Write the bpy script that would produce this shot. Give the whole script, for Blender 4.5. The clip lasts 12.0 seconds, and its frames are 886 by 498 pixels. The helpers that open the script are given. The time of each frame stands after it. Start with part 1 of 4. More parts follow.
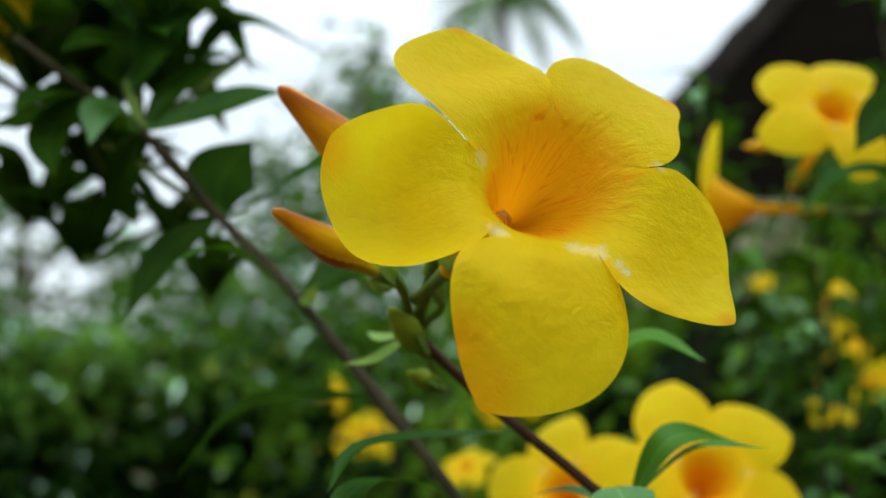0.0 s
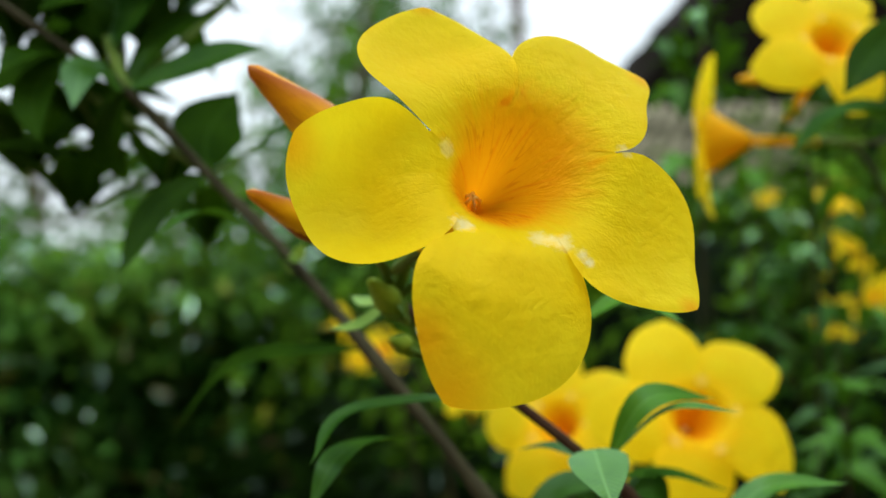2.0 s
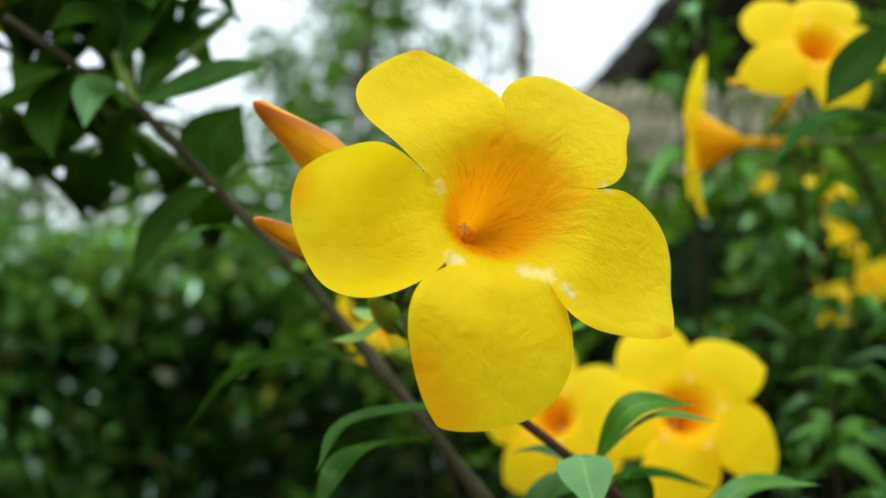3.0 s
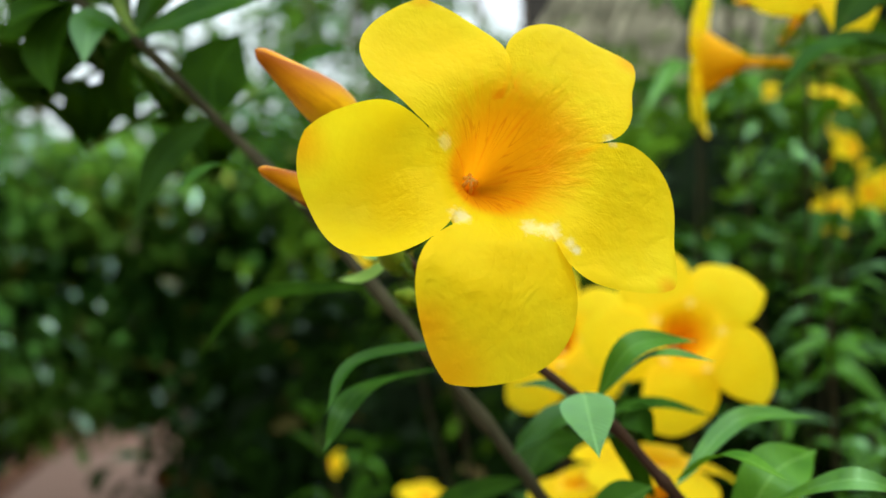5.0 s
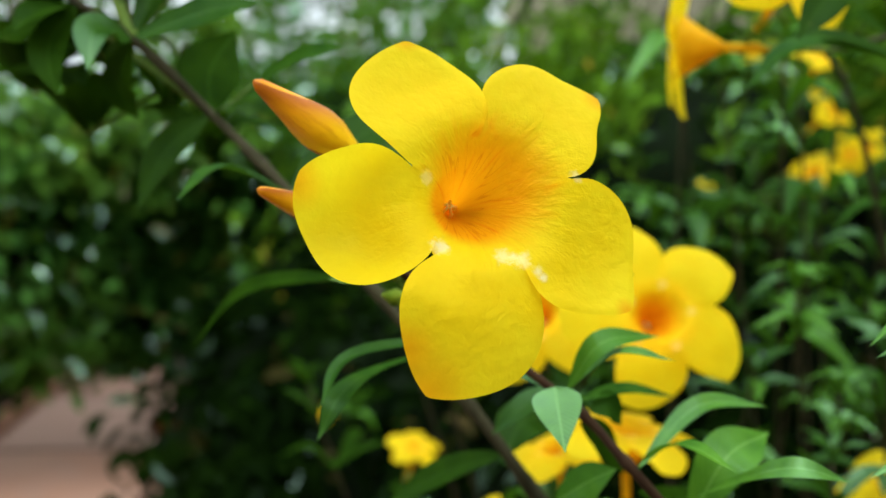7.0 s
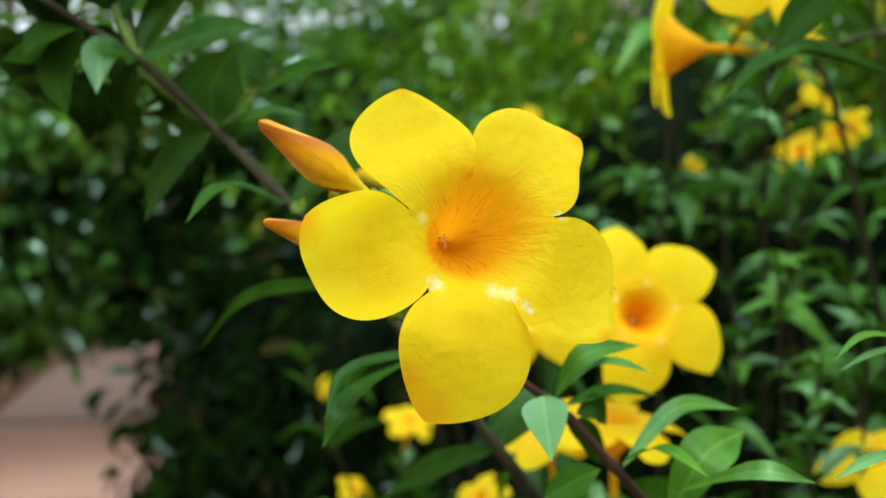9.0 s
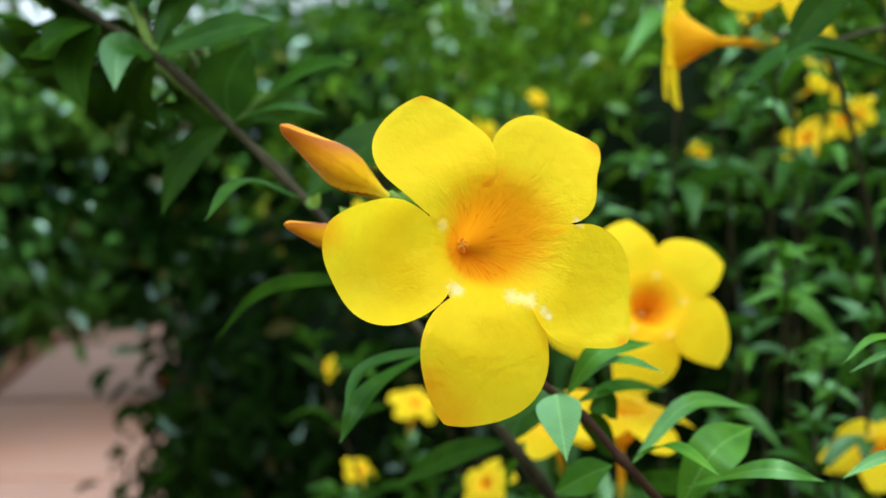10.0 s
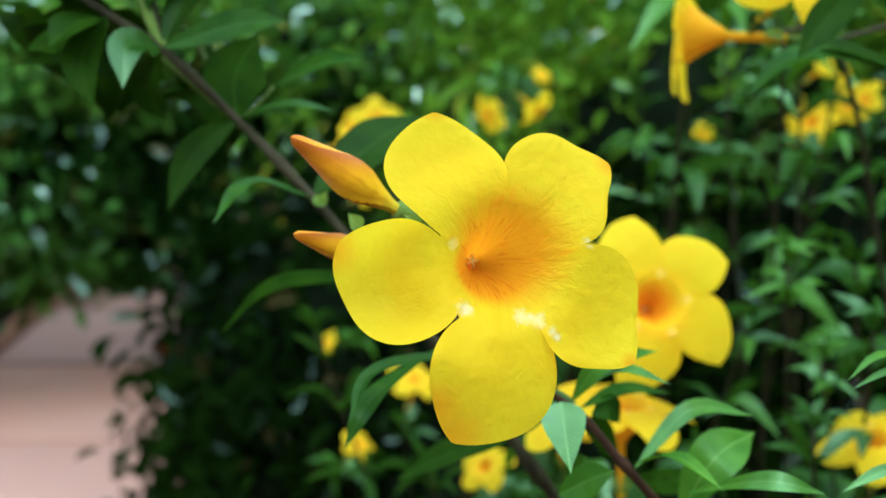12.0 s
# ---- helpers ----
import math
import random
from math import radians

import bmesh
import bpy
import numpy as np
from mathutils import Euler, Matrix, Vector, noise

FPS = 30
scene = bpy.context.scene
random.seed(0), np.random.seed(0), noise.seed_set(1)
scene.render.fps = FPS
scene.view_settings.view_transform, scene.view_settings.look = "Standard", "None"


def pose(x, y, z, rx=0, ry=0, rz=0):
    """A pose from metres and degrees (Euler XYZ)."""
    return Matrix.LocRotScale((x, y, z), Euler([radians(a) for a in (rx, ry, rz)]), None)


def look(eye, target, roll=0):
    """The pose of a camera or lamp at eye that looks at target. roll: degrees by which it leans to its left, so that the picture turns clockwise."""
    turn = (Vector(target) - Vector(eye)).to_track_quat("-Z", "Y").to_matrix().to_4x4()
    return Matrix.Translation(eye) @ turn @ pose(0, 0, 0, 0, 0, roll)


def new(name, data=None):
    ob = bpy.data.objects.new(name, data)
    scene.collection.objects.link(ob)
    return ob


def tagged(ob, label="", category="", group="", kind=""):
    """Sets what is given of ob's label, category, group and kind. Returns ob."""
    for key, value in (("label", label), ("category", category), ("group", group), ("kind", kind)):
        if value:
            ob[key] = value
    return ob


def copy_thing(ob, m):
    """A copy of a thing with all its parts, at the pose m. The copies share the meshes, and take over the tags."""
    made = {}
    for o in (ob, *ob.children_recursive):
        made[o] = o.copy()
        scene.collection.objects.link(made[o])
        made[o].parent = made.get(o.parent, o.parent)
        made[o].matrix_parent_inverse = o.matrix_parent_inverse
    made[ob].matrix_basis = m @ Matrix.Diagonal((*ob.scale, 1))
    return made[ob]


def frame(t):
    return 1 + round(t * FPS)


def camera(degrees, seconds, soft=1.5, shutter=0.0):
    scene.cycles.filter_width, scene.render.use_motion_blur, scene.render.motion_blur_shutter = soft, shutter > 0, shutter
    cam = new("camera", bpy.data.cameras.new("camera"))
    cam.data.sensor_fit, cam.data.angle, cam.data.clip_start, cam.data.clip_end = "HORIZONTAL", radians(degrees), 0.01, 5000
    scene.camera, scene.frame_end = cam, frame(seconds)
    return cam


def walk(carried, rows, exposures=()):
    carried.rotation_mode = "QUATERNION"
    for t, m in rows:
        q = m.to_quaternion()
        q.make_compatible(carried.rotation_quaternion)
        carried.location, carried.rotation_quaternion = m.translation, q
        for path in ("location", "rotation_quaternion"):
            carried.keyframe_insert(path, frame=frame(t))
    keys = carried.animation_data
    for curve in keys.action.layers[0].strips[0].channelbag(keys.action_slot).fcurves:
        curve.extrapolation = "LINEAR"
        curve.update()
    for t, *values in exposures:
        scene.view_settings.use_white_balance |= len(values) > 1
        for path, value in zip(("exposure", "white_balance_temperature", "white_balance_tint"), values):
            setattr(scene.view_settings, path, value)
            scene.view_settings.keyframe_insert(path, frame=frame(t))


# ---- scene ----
# ---- camera and walk ----
cam = camera(49.70, 12.0)
PATH = [
    (0, (0.00000, 0.00000, 1.20000), (0.00000, 0.19890, 1.22090), 0.00),
    (0.5, (0.00232, 0.00106, 1.20160), (0.00202, 0.20055, 1.21583), -0.24),
    (1, (0.00362, 0.00032, 1.20818), (0.00255, 0.19998, 1.21972), -0.28),
    (1.5, (0.00848, -0.00085, 1.21287), (0.00657, 0.19906, 1.21864), -0.96),
    (2, (0.00852, -0.00307, 1.21527), (0.00597, 0.19691, 1.21700), -1.12),
    (2.5, (0.00929, -0.00947, 1.22257), (0.00653, 0.19050, 1.22359), -1.04),
    (3, (0.01056, -0.01747, 1.22598), (0.00758, 0.18249, 1.22310), -1.42),
    (5, (0.00990, -0.01852, 1.23688), (0.00615, 0.18010, 1.21375), -1.89),
    (5.5, (0.01043, -0.01790, 1.24100), (0.00801, 0.18064, 1.21705), -1.50),
    (6, (0.01098, -0.01848, 1.24397), (0.00858, 0.17940, 1.21503), -1.55),
    (6.5, (0.01193, -0.02530, 1.25246), (0.00983, 0.17246, 1.22269), -1.55),
    (7, (0.01277, -0.03806, 1.25821), (0.01073, 0.15881, 1.22305), -1.69),
    (7.5, (0.01222, -0.04492, 1.26020), (0.01034, 0.15176, 1.22396), -1.84),
    (9.3, (0.01330, -0.05333, 1.28063), (0.01211, 0.19855, 1.22238), -2.18),
    (9.5, (0.01151, -0.05317, 1.28128), (0.01044, 0.14135, 1.23481), -2.04),
    (10, (0.00895, -0.05570, 1.28638), (0.00747, 0.13873, 1.23951), -1.93),
    (10.5, (0.00993, -0.05886, 1.28980), (0.00802, 0.13569, 1.24348), -1.85),
    (11, (0.00879, -0.05624, 1.29302), (0.00726, 0.13808, 1.24569), -1.56),
    (11.5, (0.00696, -0.05424, 1.29603), (0.00585, 0.13985, 1.24775), -1.35),
    (12, (0.00655, -0.05307, 1.29912), (0.00503, 0.13964, 1.24565), -1.05),
]
EXPOSURES = [(0.0, -0.01, 6350, 10), (1.5, 0.18, 6400, 10), (3.0, 0.42, 6400, 10), (7.5, 0.60, 6350, 10), (9.3, 0.63, 6100, 10), (12.0, 0.68, 5500, 10)]
walk(cam, [(t, look(eye, target, roll)) for t, eye, target, roll in PATH], EXPOSURES)

# ---- world, sun ----
world = bpy.data.worlds.new("overcast_sky")
scene.world = world
world.use_nodes = True
wn, wl = world.node_tree.nodes, world.node_tree.links
wn.clear()
sky = wn.new("ShaderNodeTexSky")
sky.sky_type, sky.sun_disc = "NISHITA", False
sky.sun_elevation, sky.sun_rotation = radians(58), radians(200)
sky.air_density, sky.dust_density = 1.0, 3.0
bg_sky, bg_cloud, bg_mix = wn.new("ShaderNodeBackground"), wn.new("ShaderNodeBackground"), wn.new("ShaderNodeMixShader")
bg_sky.inputs["Strength"].default_value = 0.12
bg_cloud.inputs["Color"].default_value = (0.86, 0.95, 1.0, 1)
bg_mix.inputs["Fac"].default_value = 0.85
# an overcast sky is brightest overhead
w_co, w_xyz, w_up = wn.new("ShaderNodeTexCoord"), wn.new("ShaderNodeSeparateXYZ"), wn.new("ShaderNodeMapRange")
w_up.inputs["From Min"].default_value, w_up.inputs["From Max"].default_value = 0.28, 1.0
w_up.inputs["To Min"].default_value, w_up.inputs["To Max"].default_value = 1.26, 4.1
wl.new(w_co.outputs["Generated"], w_xyz.inputs[0])
wl.new(w_xyz.outputs["Z"], w_up.inputs["Value"])
wl.new(w_up.outputs[0], bg_cloud.inputs["Strength"])
w_out = wn.new("ShaderNodeOutputWorld")
wl.new(sky.outputs["Color"], bg_sky.inputs["Color"])
wl.new(bg_sky.outputs["Background"], bg_mix.inputs[1])
wl.new(bg_cloud.outputs["Background"], bg_mix.inputs[2])
wl.new(bg_mix.outputs["Shader"], w_out.inputs["Surface"])

sun_data = bpy.data.lights.new("sun", "SUN")
sun_data.energy, sun_data.angle, sun_data.color = 0.9, radians(25), (1.0, 0.96, 0.9)
sun = new("sun", sun_data)
sun.matrix_world = look((-1.2, -2.2, 5.0), (0, 0.2, 1.2))


# ---- materials ----
class Nodes:
    """A small builder of node materials."""

    def __init__(self, name):
        self.mat = bpy.data.materials.new(name)
        self.mat.use_nodes = True
        self.tree = self.mat.node_tree
        self.tree.nodes.clear()
        self.out = self.tree.nodes.new("ShaderNodeOutputMaterial")

    def add(self, kind, **fields):
        n = self.tree.nodes.new(kind)
        for key, value in fields.items():
            if key in n.inputs:
                self.put(value, n.inputs[key])
        return n

    def put(self, value, socket):
        if isinstance(value, bpy.types.NodeSocket):
            self.tree.links.new(value, socket)
        elif isinstance(value, tuple) and len(value) == 3 and socket.type == "RGBA":
            socket.default_value = (*value, 1)
        else:
            socket.default_value = value

    def coords(self, which="Object"):
        return self.tree.nodes.new("ShaderNodeTexCoord").outputs[which]

    def math(self, op, a, b=0.0, clamp=False):
        n = self.tree.nodes.new("ShaderNodeMath")
        n.operation, n.use_clamp = op, clamp
        self.put(a, n.inputs[0])
        self.put(b, n.inputs[1])
        return n.outputs[0]

    def ramp(self, value, a, b, lo=0.0, hi=1.0):
        n = self.tree.nodes.new("ShaderNodeMapRange")
        n.interpolation_type = "SMOOTHSTEP"
        for socket, v in zip(n.inputs, (value, a, b, lo, hi)):
            self.put(v, socket)
        return n.outputs[0]

    def mix(self, fac, a, b):
        n = self.tree.nodes.new("ShaderNodeMix")
        n.data_type = "RGBA"
        self.put(fac, n.inputs[0])
        self.put(a, n.inputs[6])
        self.put(b, n.inputs[7])
        return n.outputs[2]

    def noise(self, scale, vector=None, detail=3.0, rough=0.55):
        n = self.add("ShaderNodeTexNoise", Scale=scale, Detail=detail, Roughness=rough)
        if vector is not None:
            self.put(vector, n.inputs["Vector"])
        return n.outputs["Fac"]

    def split(self, vector):
        n = self.add("ShaderNodeSeparateXYZ")
        self.put(vector, n.inputs[0])
        return n.outputs

    def join(self, x, y, z=0.0):
        n = self.add("ShaderNodeCombineXYZ")
        for socket, v in zip(n.inputs, (x, y, z)):
            self.put(v, socket)
        return n.outputs[0]

    def bump(self, height, strength, distance):
        n = self.add("ShaderNodeBump", Strength=strength, Distance=distance)
        self.put(height, n.inputs["Height"])
        return n.outputs["Normal"]

    def surface(self, color, rough=0.5, normal=None, specular=0.5, glow=None, through_amount=0.0, coat=0.0):
        p = self.add("ShaderNodeBsdfPrincipled", Roughness=rough)
        self.put(color, p.inputs["Base Color"])
        p.inputs["Specular IOR Level"].default_value = specular
        p.inputs["Coat Weight"].default_value = coat
        if normal is not None:
            self.put(normal, p.inputs["Normal"])
        result = p.outputs[0]
        if not isinstance(through_amount, float) or through_amount > 0:
            t = self.add("ShaderNodeBsdfTranslucent")
            self.put(glow if glow is not None else color, t.inputs["Color"])
            m = self.add("ShaderNodeMixShader")
            self.put(through_amount, m.inputs[0])
            self.tree.links.new(result, m.inputs[1])
            self.tree.links.new(t.outputs[0], m.inputs[2])
            result = m.outputs[0]
        self.tree.links.new(result, self.out.inputs["Surface"])
        return self.mat


def waxy(n, color, glow, sheen, rough, through_amount, normal=None, tint=(0.60, 1.0, 0.58)):
    """Leaf tissue: matte colour, some light through, and a thin wax sheen."""
    d, t, g = n.add("ShaderNodeBsdfDiffuse"), n.add("ShaderNodeBsdfTranslucent"), n.add("ShaderNodeBsdfGlossy", Roughness=rough)
    n.put(color, d.inputs["Color"])
    n.put(glow, t.inputs["Color"])
    n.put(tint, g.inputs["Color"])
    if normal is not None:
        n.put(normal, d.inputs["Normal"])
        n.put(normal, g.inputs["Normal"])
    a, b = n.add("ShaderNodeMixShader"), n.add("ShaderNodeMixShader")
    a.inputs[0].default_value = through_amount
    n.tree.links.new(d.outputs[0], a.inputs[1])
    n.tree.links.new(t.outputs[0], a.inputs[2])
    n.put(sheen, b.inputs[0])
    n.tree.links.new(a.outputs[0], b.inputs[1])
    n.tree.links.new(g.outputs[0], b.inputs[2])
    n.tree.links.new(b.outputs[0], n.out.inputs["Surface"])
    return n.mat


def petal_material(name, scars=(), tips=(), depth=((0.98, 0.40, 0.002), (0.95, 0.29, 0.001), (0.97, 0.36, 0.002)), blush=(0.0012, 0.0026, 0.0070, 0.0188), lip=False):
    """Yellow petal tissue: orange throat with thin radial lines, fine veins and crumples, pale scars and orange-tinged corners.
    blush: centre, inner and outer radius of the orange; lip: two of the petals keep it inside the throat's edge."""
    n = Nodes(name)
    co = n.coords()
    x, y, z = n.split(co)
    x0, y0 = n.math("ADD", x, 0.0008), n.math("ADD", y, 0.0015)
    rho = n.math("SQRT", n.math("ADD", n.math("MULTIPLY", x0, x0), n.math("MULTIPLY", y0, y0)))
    ang = n.math("ARCTAN2", y0, x0)
    hx, hy = n.math("ADD", x, 0.0052), n.math("SUBTRACT", y, 0.0012)
    spoke = n.math("ARCTAN2", hy, hx)
    reach = n.math("SQRT", n.math("ADD", n.math("MULTIPLY", hx, hx), n.math("MULTIPLY", hy, hy)))
    streak = n.noise(1.0, n.join(n.math("MULTIPLY", spoke, 7.0), n.math("MULTIPLY", reach, 55.0)), 4.0, 0.6)
    fork = n.noise(1.0, n.join(n.math("MULTIPLY", spoke, 4.6), n.math("MULTIPLY", reach, 70.0), 3.7), 1.5, 0.5)
    line = n.ramp(n.math("ABSOLUTE", n.math("SUBTRACT", fork, 0.5)), 0.002, 0.024, 1.0, 0.0)
    line = n.math("MULTIPLY", line, n.math("MULTIPLY", n.ramp(reach, 0.0040, 0.0070), n.ramp(reach, 0.0080, 0.0150, 1.0, 0.0)))
    vein = n.noise(1.0, n.join(n.math("MULTIPLY", ang, 20.0), n.math("MULTIPLY", rho, 110.0)), 4.0, 0.65)
    cloud = n.noise(55.0, co, 3.0)
    deep = n.ramp(z, -0.024, -0.012, 0.6, 0.0)
    ox, oy = n.math("SUBTRACT", x, blush[0]), n.math("SUBTRACT", y, blush[1])
    warm = n.math("SQRT", n.math("ADD", n.math("MULTIPLY", ox, ox), n.math("MULTIPLY", oy, oy)))
    warm = n.math("ADD", warm, n.math("MULTIPLY", n.math("SUBTRACT", streak, 0.5), 0.009 if lip else 0.003))
    orange = n.ramp(warm, blush[2], blush[3], 1.0, 0.0)
    inside = n.math("MULTIPLY", n.ramp(z, -0.0100, -0.0030, 1.0, 0.0), n.ramp(rho, 0.0100, 0.0150, 1.0, 0.0))
    if lip:
        sector = n.ramp(n.math("COSINE", n.math("ADD", ang, 2.39)), 0.24, 0.46)
        edge = n.ramp(n.math("ADD", rho, n.math("MULTIPLY", n.math("SUBTRACT", streak, 0.5), 0.002)), 0.0098, 0.0128, 1.0, 0.0)
        orange = n.math("MULTIPLY", orange, n.math("SUBTRACT", 1.0, n.math("MULTIPLY", sector, n.math("SUBTRACT", 1.0, edge))))
    orange = n.math("MAXIMUM", orange, inside)
    petal = n.mix(n.ramp(cloud, 0.35, 0.7), (0.93, 0.66, 0.004), (0.93, 0.72, 0.009))
    petal = n.mix(n.math("MULTIPLY", n.ramp(rho, 0.022, 0.046), 0.55), petal, (0.95, 0.80, 0.018))
    petal = n.mix(n.math("MULTIPLY", n.ramp(vein, 0.40, 0.65), 0.05), petal, (0.85, 0.52, 0.004))
    throat = n.mix(n.ramp(streak, 0.52, 0.70), depth[0], depth[1])
    throat = n.mix(deep, throat, depth[2])
    throat = n.mix(n.math("MULTIPLY", line, 0.45), throat, (0.70, 0.13, 0.001))
    color = n.mix(orange, petal, throat)
    for px, py, size in tips:
        dx, dy = n.math("SUBTRACT", x, px), n.math("SUBTRACT", y, py)
        d = n.math("SQRT", n.math("ADD", n.math("MULTIPLY", dx, dx), n.math("MULTIPLY", dy, dy)))
        color = n.mix(n.math("MULTIPLY", n.ramp(d, 0.0, size, 1.0, 0.0), 0.8), color, (0.92, 0.42, 0.004))
    ragged = n.noise(420.0, co, 4.0, 0.7)
    for px, py, size, much in scars:
        dx, dy = n.math("SUBTRACT", x, px), n.math("SUBTRACT", y, py)
        d = n.math("SQRT", n.math("ADD", n.math("MULTIPLY", dx, dx), n.math("MULTIPLY", dy, dy)))
        d = n.math("ADD", d, n.math("MULTIPLY", n.math("SUBTRACT", ragged, 0.5), size * 1.7))
        color = n.mix(n.math("MULTIPLY", n.ramp(d, size * 0.15, size, 1.0, 0.0), much), color, (0.93, 0.84, 0.45))
    wrinkle = n.noise(1.0, n.join(n.math("ADD", n.math("MULTIPLY", ang, 11.0), n.math("MULTIPLY", cloud, 9.0)), n.math("MULTIPLY", rho, 210.0)), 4.0, 0.6)
    crumple = n.math("ADD", n.math("MULTIPLY", wrinkle, 0.5), n.math("MULTIPLY", n.noise(330.0, co, 3.0, 0.5), 0.30))
    height = n.math("ADD", n.math("MULTIPLY", vein, 0.18), n.math("ADD", crumple, n.noise(150.0, co, 5.0, 0.62)))
    normal = n.bump(height, 0.85, 0.0009)
    return n.surface(color, 0.5, normal, 0.07, color, 0.6)


def leaf_material(name, dark, light, rib, rough=0.3, through_amount=0.25, sheen=0.006):
    """Waxy leaf: paler midrib and side veins along the blade's own coordinates."""
    n = Nodes(name)
    u, v, _ = n.split(n.coords("UV"))
    co = n.coords("Object")
    rnd = n.add("ShaderNodeObjectInfo").outputs["Random"]
    side = n.math("ABSOLUTE", n.math("SUBTRACT", u, 0.5))
    tone = n.mix(n.ramp(n.noise(70.0, co, 4.0), 0.3, 0.7), dark, light)
    tone = n.mix(n.math("MULTIPLY", rnd, 0.25), tone, tuple(0.6 * c for c in light))
    veins = n.math("SINE", n.math("MULTIPLY", n.math("ADD", v, n.math("MULTIPLY", side, -0.55)), 95.0))
    tone = n.mix(n.math("MULTIPLY", n.ramp(veins, 0.72, 1.0), 0.16), tone, rib)
    tone = n.mix(n.math("MULTIPLY", n.ramp(side, 0.010, 0.030, 1.0, 0.0), 0.6), tone, rib)
    spots = n.ramp(n.noise(260.0, co, 2.0), 0.70, 0.76)
    tone = n.mix(n.math("MULTIPLY", spots, 0.25), tone, (0.10, 0.09, 0.03))
    normal = n.bump(n.math("ADD", n.math("MULTIPLY", veins, -0.4), n.noise(500.0, co)), 0.25, 0.0004)
    warm = tuple(c * k for c, k in zip(light, (2.4, 2.2, 0.9)))
    return waxy(n, tone, warm, n.math("ADD", sheen * 0.4, n.math("MULTIPLY", n.math("POWER", rnd, 3.0), sheen * 3.2)), rough, through_amount, normal)


def foliage_material(name, dark, light, dry, rough=0.35, gloss=0.30, shine=0.9):
    """Leaves of a whole shrub: each blade has its own tone; a few wet-looking ones mirror the sky."""
    n = Nodes(name)
    rnd = n.add("ShaderNodeNewGeometry").outputs["Random Per Island"]
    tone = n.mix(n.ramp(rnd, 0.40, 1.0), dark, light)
    # coarse noise mixes patches of blades towards the dark tone
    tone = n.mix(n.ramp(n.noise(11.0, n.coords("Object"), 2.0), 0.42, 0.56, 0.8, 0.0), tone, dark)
    tone = n.mix(n.ramp(rnd, 0.955, 0.985), tone, dry)
    big = n.noise(1.6, n.coords("Object"), 2.0)
    tone = n.mix(n.ramp(big, 0.4, 0.7, 0.0, 0.6), tone, tuple(c * k for c, k in zip(light, (1.3, 1.15, 0.8))))
    pick = n.math("FRACT", n.math("MULTIPLY", rnd, 17.0))
    sheen = n.math("ADD", n.math("MULTIPLY", n.ramp(pick, 0.55, 0.93), 0.08 * gloss), n.math("MULTIPLY", n.ramp(pick, shine, shine + 0.05), 1.8 * gloss))
    return waxy(n, tone, tuple(c * k for c, k in zip(light, (2.2, 2.0, 0.6))), sheen, rough, 0.12, None, (0.50, 0.72, 0.56))


def rough_material(name, a, b, scale, rough=0.8, bump_height=0.002, c=None, stretch=(1, 1, 1), through_amount=0.0, vary=0.0):
    """Mottled matte surface with grain at two scales."""
    n = Nodes(name)
    m = n.add("ShaderNodeMapping")
    n.put(n.coords("Object"), m.inputs["Vector"])
    m.inputs["Scale"].default_value = stretch
    co = m.outputs[0]
    coarse, fine = n.noise(scale, co, 4.0), n.noise(scale * 9, co, 5.0, 0.65)
    tone = n.mix(n.ramp(coarse, 0.3, 0.7), a, b)
    tone = n.mix(n.math("MULTIPLY", n.ramp(fine, 0.45, 0.75), 0.5), tone, c if c else tuple(0.55 * v for v in a))
    if vary:
        tone = n.mix(n.math("MULTIPLY", n.add("ShaderNodeObjectInfo").outputs["Random"], vary), tone, c)
    return n.surface(tone, rough, n.bump(n.math("ADD", coarse, fine), 0.5, bump_height), 0.04, tone, through_amount)


def bud_material():
    """Furled bud: rusty orange tip passing to yellow, then green at the stalk."""
    n = Nodes("bud_skin")
    co = n.coords()
    x, y, z = n.split(co)
    along = n.math("ADD", z, n.math("MULTIPLY", n.math("SUBTRACT", n.noise(130.0, co), 0.5), 0.010))
    tone = n.mix(n.ramp(along, 0.012, 0.030), (0.90, 0.55, 0.006), (0.76, 0.31, 0.005))
    tone = n.mix(n.ramp(along, 0.026, 0.042), tone, (0.44, 0.11, 0.006))
    tone = n.mix(n.ramp(along, -0.002, 0.004, 1.0, 0.0), tone, (0.55, 0.46, 0.02))
    grain = n.noise(1.0, n.join(n.math("MULTIPLY", x, 900.0), n.math("MULTIPLY", y, 900.0), n.math("MULTIPLY", z, 90.0)))
    tone = n.mix(n.math("MULTIPLY", n.ramp(grain, 0.5, 0.7), 0.3), tone, (0.42, 0.12, 0.01))
    turn = n.math("FRACT", n.math("DIVIDE", n.math("ADD", n.math("MULTIPLY", n.math("ARCTAN2", y, x), 2.0), n.math("MULTIPLY", z, 150.0)), 6.2832))
    tone = n.mix(n.math("MULTIPLY", n.ramp(turn, 0.35, 0.96), 0.95), tone, (0.29, 0.070, 0.004))
    tone = n.mix(n.math("MULTIPLY", n.ramp(turn, 0.0, 0.35, 1.0, 0.0), n.ramp(z, 0.006, 0.030, 0.9, 0.3)), tone, (0.78, 0.46, 0.012))
    tone = n.mix(n.ramp(along, 0.002, 0.012, 0.7, 0.0), tone, (0.46, 0.42, 0.020))
    return n.surface(tone, 0.38, n.bump(grain, 0.2, 0.0004), 0.10, tone, 0.12)


